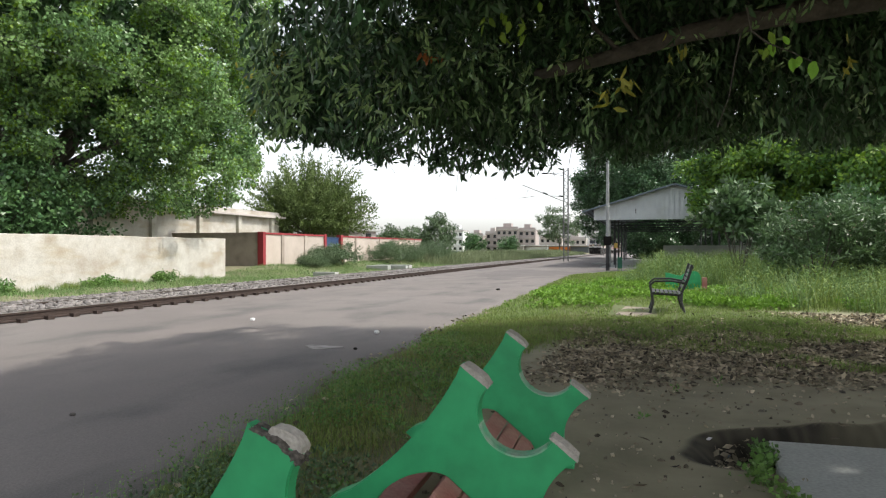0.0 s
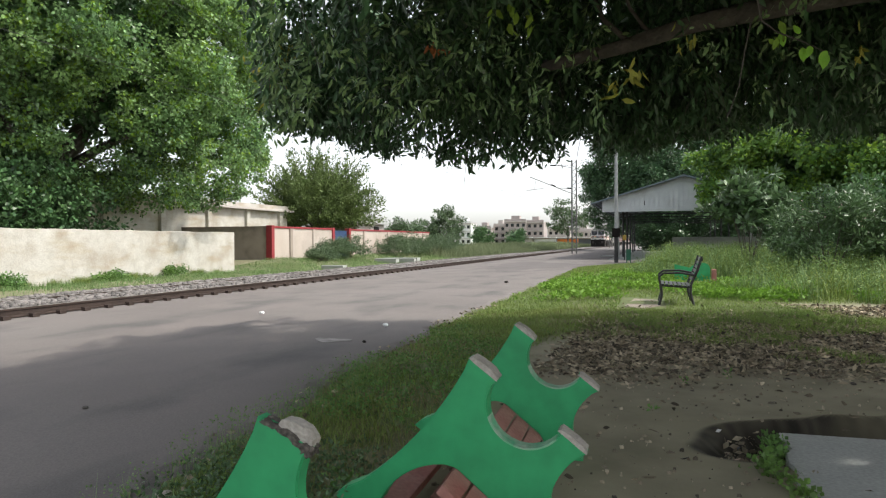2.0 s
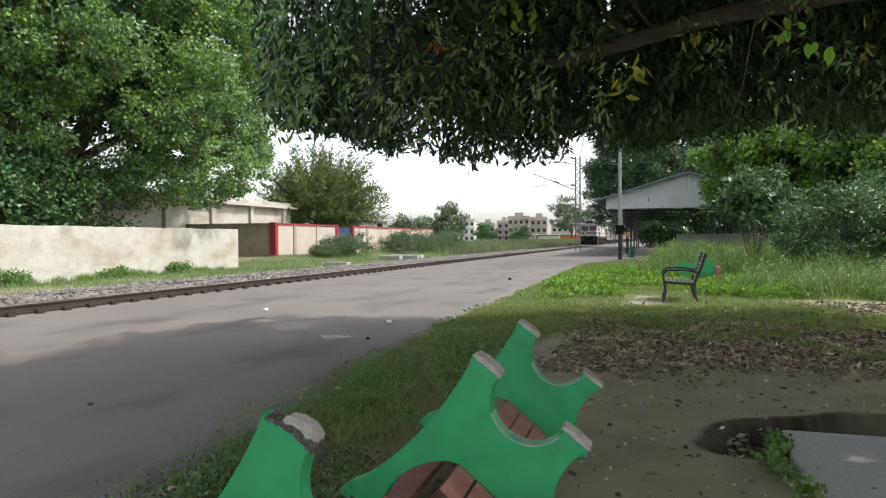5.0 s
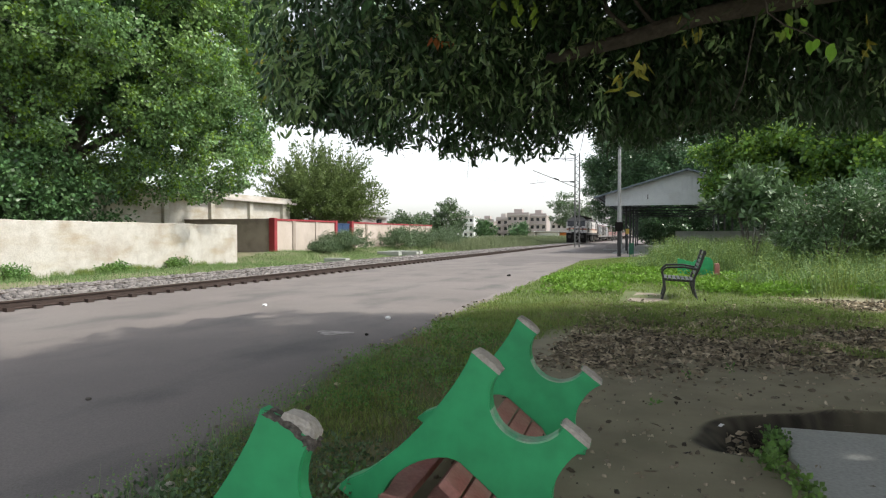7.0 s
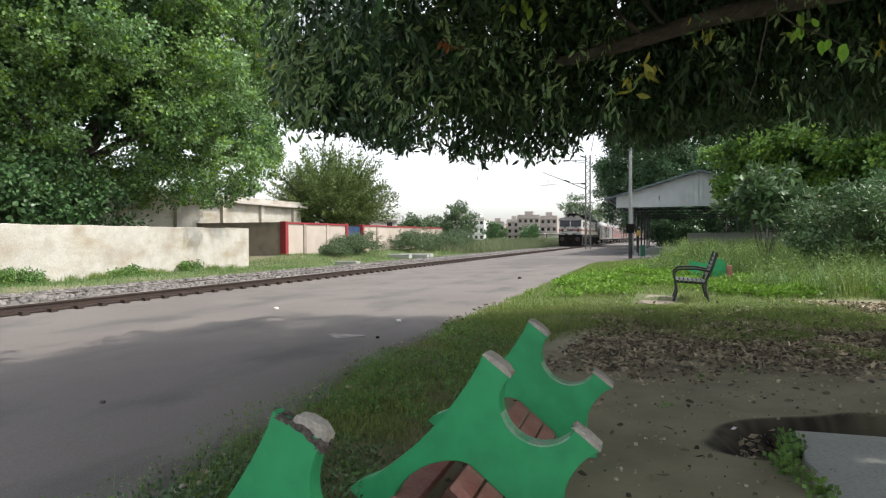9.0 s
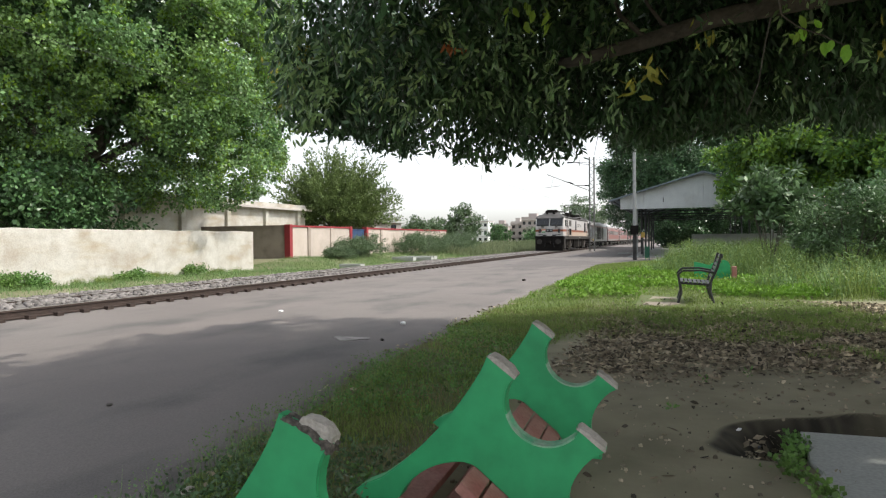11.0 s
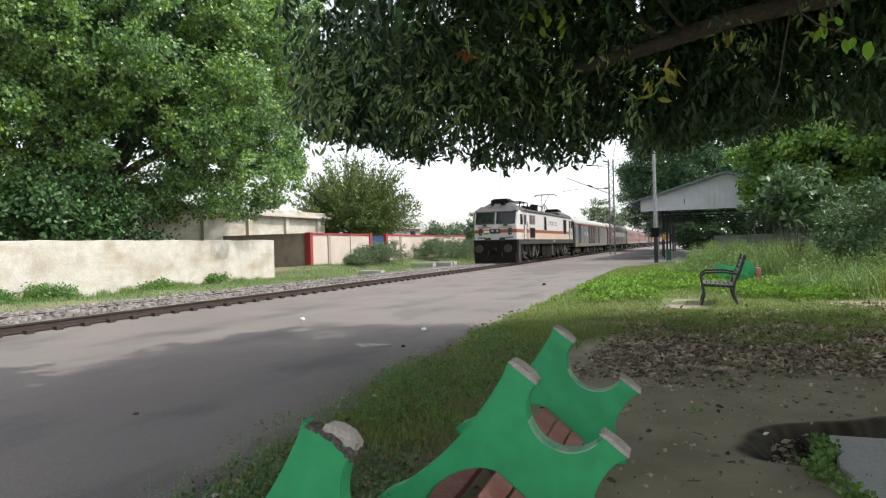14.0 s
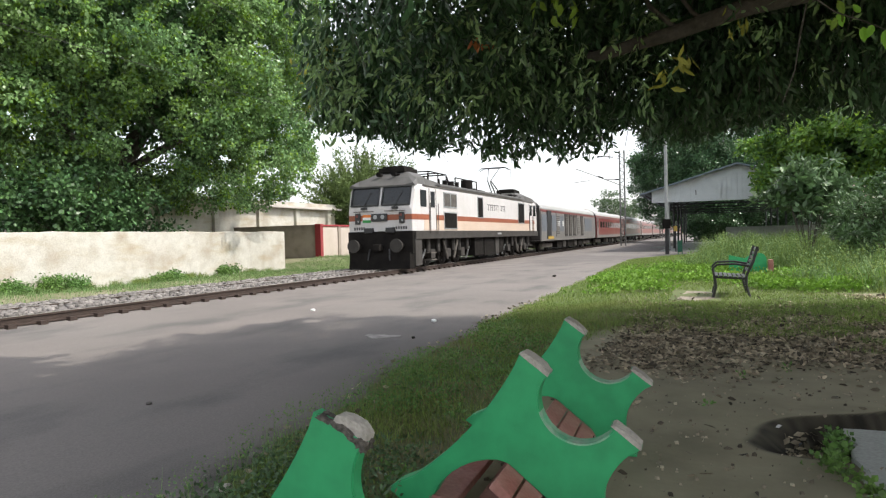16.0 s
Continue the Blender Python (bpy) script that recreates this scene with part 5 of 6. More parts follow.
    keep = y > 0.5 + 0.5 * np.sin(2.3 * x)
    ang, x, y, z = ang[keep], x[keep], y[keep], z[keep]
    n = len(x)
    tw = np.stack([x, y, z], 1)
    out = unit(np.stack([np.cos(ang), np.sin(ang), -0.45 * np.ones(n)], 1) + rng.normal(size=(n, 3)) * 0.5)
    per = 17
    s = np.tile(np.linspace(0.0, 1.0, per), n)[:, None]
    d = np.repeat(out, per, 0)
    base = np.repeat(tw, per, 0) + d * s * 0.55 + np.array([[0, 0, -0.14]]) * s ** 2 + rng.normal(size=(n * per, 3)) * 0.05
    ax = unit(d * 0.5 + rng.normal(size=(n * per, 3)) * 0.55 + np.array([[0, 0, -0.75]]))
    # nothing hangs below the rim
    az = np.arctan2(base[:, 0], base[:, 1]) + np.repeat(rng.normal(size=n) * 0.013, per)
    tip = base[:, 2] + 0.11 * ax[:, 2]
    ok = tip > 1.45 + np.hypot(base[:, 0], base[:, 1]) * (rim_slope(az) + 0.007 * np.sin(az * 47) + 0.006 * np.sin(az * 131 + 1) + np.repeat(np.abs(rng.normal(size=n)) * 0.012, per)[:len(az)] - 0.006)
    base, ax = base[ok], ax[ok]
    near = base[:, 2] < 4.5
    rel = base - np.array([[bx, by, 0]])
    leaf_mesh("crown", rel[near], ax[near], 0.118, 0.31, LEAF_CANOPY, t, True)
    leaf_mesh("upper_crown", rel[~near], ax[~near], 0.26, 0.62, LEAF_CANOPY, t)
    seg = np.arange(n)[(rng.random(n) < 0.25) & (tw[:, 2] - 0.45 > 1.45 + np.hypot(x, y) * rim_slope(np.arctan2(x, y)))]
    a, b = tw[seg] - np.array([[bx, by, 0]]), tw[seg] + out[seg] * 0.62 + np.array([[0, 0, -0.16]]) - np.array([[bx, by, 0]])
    v = np.stack([a + [[0.004, 0, 0]], a - [[0.004, 0, 0]], b - [[0.002, 0, 0]], b + [[0.002, 0, 0]]], 1).reshape(-1, 3)
    tagged(raw("fine_twig", v, np.arange(len(seg) * 4).reshape(-1, 4), BARK, t), kind="stuff")

    def sprig(name, where, m, count, leaf, spread, ratio=0.5, droop=-0.8):
        c = np.array([where]) + rng.normal(size=(count, 3)) * np.array([spread])
        ax = unit(rng.normal(size=(count, 3)) * 0.5 + np.array([[0, 0, droop]]))
        tagged(leaf_mesh(name, c - np.array([[bx, by, 0]]), ax, leaf, ratio, m, t, True), kind="stuff" if count > 1 else "")

    # sprays in the lower crown whose paler colour paints in light from the open side
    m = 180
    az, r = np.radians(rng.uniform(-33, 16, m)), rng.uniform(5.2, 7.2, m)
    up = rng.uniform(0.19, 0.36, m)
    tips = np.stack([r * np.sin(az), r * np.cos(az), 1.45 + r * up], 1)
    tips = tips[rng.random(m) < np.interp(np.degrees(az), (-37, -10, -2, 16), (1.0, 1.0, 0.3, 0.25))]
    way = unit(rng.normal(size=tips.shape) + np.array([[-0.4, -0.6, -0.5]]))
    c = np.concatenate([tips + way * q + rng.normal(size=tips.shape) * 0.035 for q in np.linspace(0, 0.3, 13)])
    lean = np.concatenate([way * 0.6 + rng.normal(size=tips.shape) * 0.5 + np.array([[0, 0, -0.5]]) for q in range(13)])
    tagged(leaf_mesh("lit_spray", c - np.array([[bx, by, 0]]), lean, 0.085, 0.32, LEAF_SPRAY, t, True), kind="stuff")
    for lx, ly, lz in ((-4.05, 6.3, 3.25), (-4.2, 6.5, 2.95), (-3.9, 6.2, 2.8), (-4.0, 6.4, 3.6), (-4.3, 6.6, 3.4), (-3.7, 6.1, 3.0)):
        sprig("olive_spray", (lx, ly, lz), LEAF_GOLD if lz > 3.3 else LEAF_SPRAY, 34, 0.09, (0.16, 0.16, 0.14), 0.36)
    sprig("withered_sprig", (-1.81, 5.30, 3.14), LEAF_ORANGE, 11, 0.085, (0.05, 0.05, 0.03))
    sprig("yellow_sprig", (-1.01, 4.92, 3.21), LEAF_YELLOW_GREEN, 18, 0.10, (0.10, 0.1, 0.06))
    sprig("yellow_sprig", (-0.27, 4.74, 2.54), LEAF_GOLD, 9, 0.10, (0.03, 0.06, 0.05), 0.36)
    sprig("yellow_sprig", (-0.16, 4.78, 2.65), LEAF_GOLD, 9, 0.10, (0.05, 0.06, 0.03), 0.38)
    sprig("yellow_sprig", (0.24, 4.91, 2.89), LEAF_GOLD, 7, 0.09, (0.05, 0.05, 0.04), 0.42)
    sprig("yellow_sprig", (0.76, 4.86, 2.86), LEAF_YELLOW_GREEN, 6, 0.09, (0.03, 0.05, 0.03), 0.45)
    sprig("yellow_sprig", (1.30, 5.03, 2.75), LEAF_GOLD, 7, 0.09, (0.04, 0.05, 0.05), 0.45)
    stem = [(0.66, 4.96, 3.15), (0.69, 4.96, 2.98), (0.79, 4.94, 2.88), (0.93, 4.92, 2.80), (1.06, 4.89, 2.71)]
    part("twig", limb(bmesh.new(), [Vector(p) - o for p in stem], 0.008, 0.003, 5), BARK, t)
    for (lx, ly, lz), size, lean in (((0.785, 4.94, 2.88), 0.12, -14), ((0.90, 4.92, 2.85), 0.09, 150), ((0.915, 4.92, 2.76), 0.12, -8), ((0.965, 4.91, 2.765), 0.10, 14), ((1.05, 4.89, 2.70), 0.13, 8), ((1.055, 4.885, 2.715), 0.11, 32)):
        bm = bmesh.new()
        half = [(0.0, 0.0), (0.22, 0.18), (0.30, 0.42), (0.21, 0.72), (0.0, 1.0)]
        mid = [bm.verts.new((0, 0.05 * v * (1 - v), -v)) for u, v in half]
        for sgn in (-1, 1):
            edge = [bm.verts.new((sgn * u, -0.10 * u, -v)) for u, v in half[1:4]]
            bm.faces.new((mid[0], edge[0], mid[1]))
            bm.faces.new((mid[1], edge[0], edge[1], mid[2]))
            bm.faces.new((mid[2], edge[1], edge[2], mid[3]))
            bm.faces.new((mid[3], edge[2], mid[4]))
        bmesh.ops.recalc_face_normals(bm, faces=bm.faces[:])
        leaf = part("lime_leaf", bm, LEAF_LIME, t, "lime-green young leaf, coloured brighter as if sunlit")
        leaf.matrix_basis = pose(lx - bx + 0.02, ly - by, lz, 8, lean, 12) @ Matrix.Scale(size * 0.85, 4)
    part("twig", limb(bmesh.new(), [Vector(p) - o for p in ((0.63, 5.03, 2.99), (0.59, 5.02, 2.79), (0.55, 5.00, 2.54), (0.47, 4.98, 2.32))], 0.007, 0.003, 5), BARK, t)


def feathery_tree():
    """A rounded tree of many thin upward sprays, with an open spiky outline."""
    t = empty("round_tree", pose(-29.6, 52.5, 0.4))
    tagged(t, "rounded feathery olive-green tree behind the wall", "tree")
    trunk = part("trunk", limb(bmesh.new(), limb_path((0, 0, -0.2), (0.1, 0, 1.6), 0, 5, 0.05), 0.3, 0.22), BARK, t)
    n = 620
    az, el = rng.uniform(0, 6.2832, n), np.arcsin(rng.uniform(-0.15, 1.0, n))
    way = np.stack([np.cos(az) * np.cos(el), np.sin(az) * np.cos(el), np.sin(el)], 1)
    reach = rng.uniform(0.66, 1.12, n)[:, None]
    tip = np.array([[0, 0, 3.4]]) + way * reach * np.array([[6.0, 6.0, 6.1]])
    root = np.array([[0, 0, 1.6]]) + way * np.array([[1.6, 1.6, 1.4]])
    for i in range(14):
        part("limb", limb(bmesh.new(), limb_path((0.1, 0, 1.5), root[i] * 0.4 + tip[i] * 0.6, 0.3, 6, 0.12), 0.13, 0.02, 6), BARK, trunk)
    per = 75
    k = np.tile(np.linspace(0.25, 1.0, per), n)[:, None]
    a, b = np.repeat(root, per, 0), np.repeat(tip, per, 0)
    spread = 0.5 * (1.08 - k) + 0.05
    p = a + (b - a) * k + rng.normal(size=a.shape) * spread * 0.55 + np.array([[0, 0, 0.5]]) * np.sin(k * 3.14)
    leaf_mesh("crown", p, unit(b - a) + rng.normal(size=a.shape) * 0.55, 0.27, 0.34, LEAF_OLIVE, t)


def plants():
    shade_tree()
    tree("peepal_tree", "tall broad peepal tree with dense mid-green foliage behind the wall", (-28, 22.5, 0), (-27.8, 22.5, 4.0), (-26.6, 24.8, 11.0), (8.3, 12.1, 9.2), 8600, 38, 0.165, 0.42, LEAF_BROAD, 0.7, -0.95, 0.6, 9, (LEAF_YELLOW_GREEN, 0.5), 3.8, 380, 1.6)
    feathery_tree()
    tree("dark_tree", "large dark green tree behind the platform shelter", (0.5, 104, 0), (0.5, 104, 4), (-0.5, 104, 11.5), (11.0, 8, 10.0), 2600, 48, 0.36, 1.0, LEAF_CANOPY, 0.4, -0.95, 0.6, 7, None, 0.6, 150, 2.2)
    for x, y, c, r, m in ((7.0, 44, (7.0, 44, 6.0), (4.2, 4, 3.6), LEAF_PEEPAL), (12.5, 38, (12.5, 38, 5.6), (4.6, 4, 4.4), LEAF_PEEPAL), (20, 36, (20, 36, 6.0), (5.5, 5, 5.2), LEAF_PEEPAL), (29, 38, (29, 38, 7), (7, 6, 6), LEAF_PEEPAL), (14, 52, (14, 52, 8.5), (8, 6, 7.5), LEAF_DARK), (26, 52, (26, 52, 8.5), (9, 6, 8), LEAF_DARK)):
        tree("garden_tree", "dense green garden tree behind the shrubs", (x, y, 0.1), (x, y, 2.5), c, r, 900, 34, 0.25, 0.6, m, 0.6, -0.9, 0.25, 6, (LEAF_YELLOW_GREEN, 0.9), 0.4, 60, 1.2)
    for x, y, c, r in ((-25.2, 19.6, (-25.2, 19.6, 2.8), (3.0, 4.0, 2.8)), (-27.0, 21.5, (-27.0, 21.5, 3.0), (2.4, 2.4, 2.8))):
        tree("wall_bush", "dark leafy bush growing behind the boundary wall", (x, y, 0), (x, y, 0.8), c, r, 330, 44, 0.2, 0.6, LEAF_DARK, 0.6, -0.9, 0.08, 6)
    # thickets in a darker leaf colour, to stand for shade beneath the shelter
    for x, y, c, r in ((1.0, 97, (1.0, 97, 3.0), (4.4, 3, 3.6)), (8.0, 98, (8, 98, 3.0), (4.8, 3, 3.6)), (14.5, 66, (14.5, 66, 3.4), (5.0, 4, 3.6)), (22.5, 60, (22.5, 60, 3.4), (5.5, 4, 3.6)), (12.5, 80, (12.5, 80, 3.4), (4.0, 5, 3.6))):
        tree("dark_thicket", "dense thicket behind the platform shelter, darkened as the shade under its roof", (x, y, 0), (x, y, 1.0), c, r, 340, 40, 0.32, 0.8, LEAF_CANOPY, 0.6, -0.95, 0.1, 6)
    for x, y, c, r, n in ((-34.5, 104, (-34.5, 104, 4.2), (3.2, 3.2, 3.4), 220), (-37, 92, (-37, 92, 3.0), (3, 3, 2.2), 120), (-42, 112, (-42, 112, 3.0), (4.5, 3, 2.4), 140), (-39, 100, (-39, 100, 2.7), (3.4, 3, 2.2), 120)):
        tree("far_tree", "small distant green tree beyond the wall", (x, y, 0.3), (x, y, 1.8), c, r, n, 30, 0.3, 0.55, LEAF_GREY, 0.6, -0.9, 0.14, 5)
    # the largest one has grey-green leaves that put haze into its colour
    for x, y, c, r, n, m in ((-28, 215, (-28, 215, 9.5), (7.5, 5, 6.5), 260, LEAF_GREY), (-55, 205, (-55, 205, 3.5), (4, 3, 3.5), 120, LEAF_DARK), (-44, 210, (-44, 210, 3), (4, 3, 3), 100, LEAF_DARK), (-70, 190, (-70, 190, 3), (6, 3, 3), 120, LEAF_DARK)):
        tree("far_tree", "distant hazy green tree near the town", (x, y, 0), (x, y, 3), c, r, n, 26, 0.5, 0.9, m, 0.6, -0.9, 0.25, 5)



# ---------------------------------------------------------------- undergrowth
def stuff(ob, label, category):
    return tagged(ob, label, category, kind="stuff")


def undergrowth():
    # verge between asphalt and soil
    x, y = scatter(190000, -4.3, 3.6, 1.2, 13)
    k = (x > asphalt_edge(y) + 0.06 + rng.normal(size=len(x)) * 0.10) & (soil_mask(x, y) < rng.uniform(0.15, 0.75, len(x))) & (rng.random(len(x)) < 0.12 + 0.88 * step(-0.35, 0.5, wob(x, y, 2.3) + 0.5 * wob(x, y, 5.1, 1)))
    stuff(blade_mesh("verge_grass", on_ground(x[k], y[k]), 0.075, 0.007, GRASS, 0.7, bent=True), "short green grass along the asphalt edge", "grass")
    x, y = scatter(45000, -4.3, 0.4, 1.2, 13)
    k = (x > asphalt_edge(y) - 0.05) & (soil_mask(x, y) < rng.uniform(0.2, 0.9, len(x))) & (wob(x, y, 1.7, 3) > -0.2)
    stuff(blade_mesh("dry_grass", on_ground(x[k], y[k]), 0.07, 0.007, mat("straw_coloured_grass", (0.24, 0.20, 0.10), (0.17, 0.16, 0.07), 1, 0.8, 0, island=0.3), 0.8), "dry straw-coloured grass in the verge", "grass")
    x, y = scatter(1500, -3.9, -0.9, 1.5, 10)
    k = (x > asphalt_edge(y) - 0.05) & (soil_mask(x, y) < 0.4)
    k &= wob(x, y, 1.9, 2) + 0.6 * wob(x, y, 4.3) > -0.1
    c, ax = clump_leaves(on_ground(x[k], y[k], 0.08), 0.10, 11, 0.8)
    stuff(leaf_mesh("verge_weeds", c, ax + np.array([[0, 0, 0.7]]), 0.036, 0.5, LEAF_PEEPAL), "small leafy weeds in the verge grass", "weeds")
    x, y = scatter(300, -2.85, -1.5, 2.2, 3.7)
    k = x > asphalt_edge(y) + 0.02
    c, ax = clump_leaves(on_ground(x[k], y[k], 0.11), 0.10, 12, 1.1)
    stuff(leaf_mesh("leafy_verge_weeds", c, ax + np.array([[0, 0, 0.5]]), 0.034, 0.45, LEAF_OLEANDER), "knee-low leafy green weeds beside the bench", "weeds")
    x, y = scatter(900, -3.9, -2.5, 2.2, 6.5)
    k = x > asphalt_edge(y) - 0.1
    p = on_ground(x[k], y[k])
    stuff(blade_mesh("verge_stalks", p, 0.30, 0.006, GRASS_PALE, 0.3), "thin seeding weed stalks at the asphalt edge", "weeds")
    c, ax = clump_leaves(p + np.array([[0, 0, 0.24]]), 0.05, 4)
    stuff(leaf_mesh("tiny_flowers", c, ax, 0.014, 0.9, GRASS_PALE), "tiny pale flower heads on weed stalks", "flowers")
    # sunlit lawn and ground cover
    x, y = scatter(105000, -4.6, 8, 9.5, 24)
    k = (x > asphalt_edge(y) - 0.1) & (soil_mask(x, y) < rng.uniform(0.1, 0.7, len(x))) & ~((np.abs(x + 0.3) < 0.45) & (np.abs(y - 14.1) < 1.35))
    stuff(blade_mesh("lawn_grass", on_ground(x[k], y[k]), 0.09, 0.010, GRASS, 0.6), "sunlit short green lawn grass", "grass")
    x, y = scatter(52000, -4.3, 1.5, 24, 40)
    k = x > asphalt_edge(y) - 0.1
    stuff(blade_mesh("far_lawn_grass", on_ground(x[k], y[k]), 0.11, 0.016, GRASS, 0.6), "sunlit rough grass beside the platform", "grass")
    x, y = scatter(7000, -3.2, 9, 14.6, 26)
    k = (x > asphalt_edge(y) + 0.3) & (wob(x, y, 0.9, 1) + 0.6 * wob(x, y, 2.1) + 0.7 * step(14.5, 20, y) > 0.3 + 0.5 * rng.random(len(x))) & (soil_mask(x, y) < 0.3) & ~((np.abs(x + 0.3) < 0.5) & (np.abs(y - 14.2) < 1.5)) & ~((np.abs(x - 1.0) < 0.8) & (np.abs(y - 20.4) < 1.1))
    c, ax = clump_leaves(on_ground(x[k], y[k], 0.12), 0.16, 12, 0.55)
    stuff(leaf_mesh("ground_cover", c, ax + np.array([[0, 0, 0.6]]), 0.085, 0.7, LAWN), "bright green leafy ground cover plants", "plants")
    # tall weeds round the benches and before the shelter, in uneven clumps
    x, y = scatter(3000, -1.4, 16, 15.2, 42)
    w = wob(x, y, 0.55, 2) + 0.6 * wob(x, y, 1.4)
    k = (x > -0.5 + 0.02 * (y - 16) + 0.8 * wob(x * 0, y, 0.8) + 0.5 * wob(x, y, 2.2)) & (w + step(18, 25, y) + step(2.0, 4.5, x) > 0.5) & (np.hypot(x - 0.4, y - 14.5) > 2.2) & ~((np.abs(x - 1.0) < 1.0) & (np.abs(y - 20.0) < 1.8))
    c0 = on_ground(x[k], y[k])
    hh = rng.uniform(0.35, 1.15, len(c0)) * (0.4 + 0.6 * step(-0.8, 2.0, c0[:, 0] + 0.06 * (c0[:, 1] - 16))) * (0.75 + 0.40 * step(18, 26, c0[:, 1]))
    rep_ = 22
    p = np.repeat(c0, rep_, 0) + rng.normal(size=(len(c0) * rep_, 3)) * np.array([[0.16, 0.16, 0]])
    half = np.arange(len(p)) % (2 * rep_) < rep_
    h3 = np.repeat(hh, rep_)
    stuff(blade_mesh("tall_weeds", p[half], h3[half], 0.014, GRASS_PALE, 0.5, bent=True), "tall pale feathery weeds and grasses", "weeds")
    stuff(blade_mesh("tall_grass", p[~half], h3[~half], 0.016, GRASS, 0.5, bent=True), "tall green grass among the weeds", "grass")
    for nm, m, a0, a1 in (("weed_leaves", GRASS_PALE, 0, 2), ("weed_foliage", GRASS, 1, 2)):
        cc = c0[a0::a1 if nm == "weed_foliage" else 1]
        h2 = hh[a0::a1 if nm == "weed_foliage" else 1]
        up = np.concatenate([cc + np.stack([rng.normal(0, 0.1, len(cc)), rng.normal(0, 0.1, len(cc)), h2 * f], 1) for f in (0.35, 0.6, 0.85)])
        c, ax = clump_leaves(up, 0.2, 9, 1.0)
        stuff(leaf_mesh(nm, c, ax + np.array([[0, 0, 0.4]]), 0.085, 0.34, m), "small leaves of the tall weeds", "weeds")
    # far side of the track
    x, y = scatter(85000, -23.0, -14.9, 5, 75)
    k = (x > np.where(y < 28.9, -21.3, -23.1)) & (rng.random(len(x)) < 0.25 + 0.75 * step(-0.3, 0.6, wob(x, y, 0.6) - 0.30 * (x + 16.8)))
    stuff(blade_mesh("trackside_grass", on_ground(x[k], y[k]), 0.20, 0.014, GRASS_PALE, 0.5), "rough grass between the ballast and the wall", "grass")
    x, y = scatter(26000, -21.3, -20.2, 5, 29)
    k = wob(x, y, 1.1) + 0.5 * wob(x, y, 3.0) - 1.2 * (x + 20.9) > 0.3
    stuff(blade_mesh("wall_foot_grass", on_ground(x[k], y[k]), 0.30, 0.016, GRASS, 0.5), "pale tall grass at the foot of the wall", "grass")
    x, y = scatter(48000, -27, -16.2, 52, 180)
    k = (wob(x, y, 0.25) + 0.3 > -0.5 * step(60, 75, y)) & ((x > -22.9) | (y > 66))
    stuff(blade_mesh("tall_trackside_grass", on_ground(x[k], y[k]), 1.05, 0.035, WEED_GREY, 0.4), "tall pale grass growing beside the railway", "grass")
    for bx, by, r, h in ((-21.6, 40.5, 1.3, 1.0), (-21.4, 42.8, 1.1, 1.2), (-21.2, 38.0, 0.9, 0.6), (-21.3, 51.0, 1.4, 1.3), (-21.2, 53.6, 1.5, 1.5), (-21.2, 56.5, 1.3, 1.2), (-21.3, 61.5, 1.5, 1.5), (-21.3, 65.0, 1.6, 1.5), (-20.9, 13.5, 0.7, 0.4), (-20.8, 15.5, 0.8, 0.5), (-20.9, 24.0, 0.5, 0.45), (-20.7, 20.2, 0.6, 0.35)):
        s = empty("wayside_bush", pose(bx, by, float(height(bx, by))))
        tagged(s, "small green bush growing at the foot of the wall", "bush", "bushes by the wall")
        r, h = r * (1.25 if by > 30 else 1.0), h * (1.25 if by > 30 else 1.0)
        cc = crown_clumps(int((190 if by > 30 else 110) * r), (0, 0, h * 0.5), (r, r, h * 0.6), -0.6)
        c, ax = clump_leaves(cc, 0.22, 26)
        leaf_mesh("foliage", c, ax, 0.10, 0.40, LEAF_GREY if by > 30 else LEAF_PEEPAL, s)
        for i in range(5):
            a = i * 1.257
            part("stem", rods(((0, 0, -0.05), (0.4 * r * math.cos(a), 0.4 * r * math.sin(a), h * 0.8), 0.015, 0.005), seg=5), BARK, s)
    # shrubs by the shelter
    for name, label, bx, by, c, r, n, lf, m, fl in (
            ("oleander_shrub", "large grey-green oleander shrub with pale pink blossoms", 5.0, 22.5, (0, 0, 1.5), (1.9, 1.8, 1.35), 330, 0.19, LEAF_OLEANDER, True),
            ("oleander_shrub", "grey-green oleander shrub with a few pale blossoms", 7.6, 22.8, (0, 0, 1.55), (1.9, 1.8, 1.45), 330, 0.19, LEAF_OLEANDER, True),
            ("leafy_shrub", "tall dark shrub with large glossy leaves on thin stems", 3.3, 26.8, (0, 0, 2.55), (1.5, 1.3, 1.25), 120, 0.30, LEAF_OLEANDER, False),
            ("leafy_shrub", "dark green shrub among the weeds", 8.5, 29.0, (0, 0, 1.8), (2.6, 2.0, 1.9), 260, 0.22, LEAF_DARK, False)):
        s = empty(name, pose(bx, by, float(height(bx, by))))
        tagged(s, label, "shrub")
        cc = crown_clumps(n, c, r, -0.7)
        p, ax = clump_leaves(cc, 0.24, 26)
        leaf_mesh("foliage", p, ax + np.array([[0, 0, 0.5]]), lf, 0.24 if fl else 0.4, m, s)
        if fl:
            k = cc[(cc[:, 2] > 1.5) & (rng.random(len(cc)) < 0.2)]
            p, ax = clump_leaves(k, 0.26, 5)
            leaf_mesh("blossoms", p, ax, 0.055, 0.9, PINKFLOWER, s)
        for i in range(9):
            a = i * 0.698
            part("stem", rods(((0, 0, -0.1), (0.5 * r[0] * math.cos(a), 0.5 * r[1] * math.sin(a), c[2] + 0.3 * r[2]), 0.03, 0.012), seg=5), BARK, s)
    # fallen leaves, twigs and crumbs of soil
    n = 85000
    x, y = scatter(n, -1.6, 9, 3.2, 14.5)
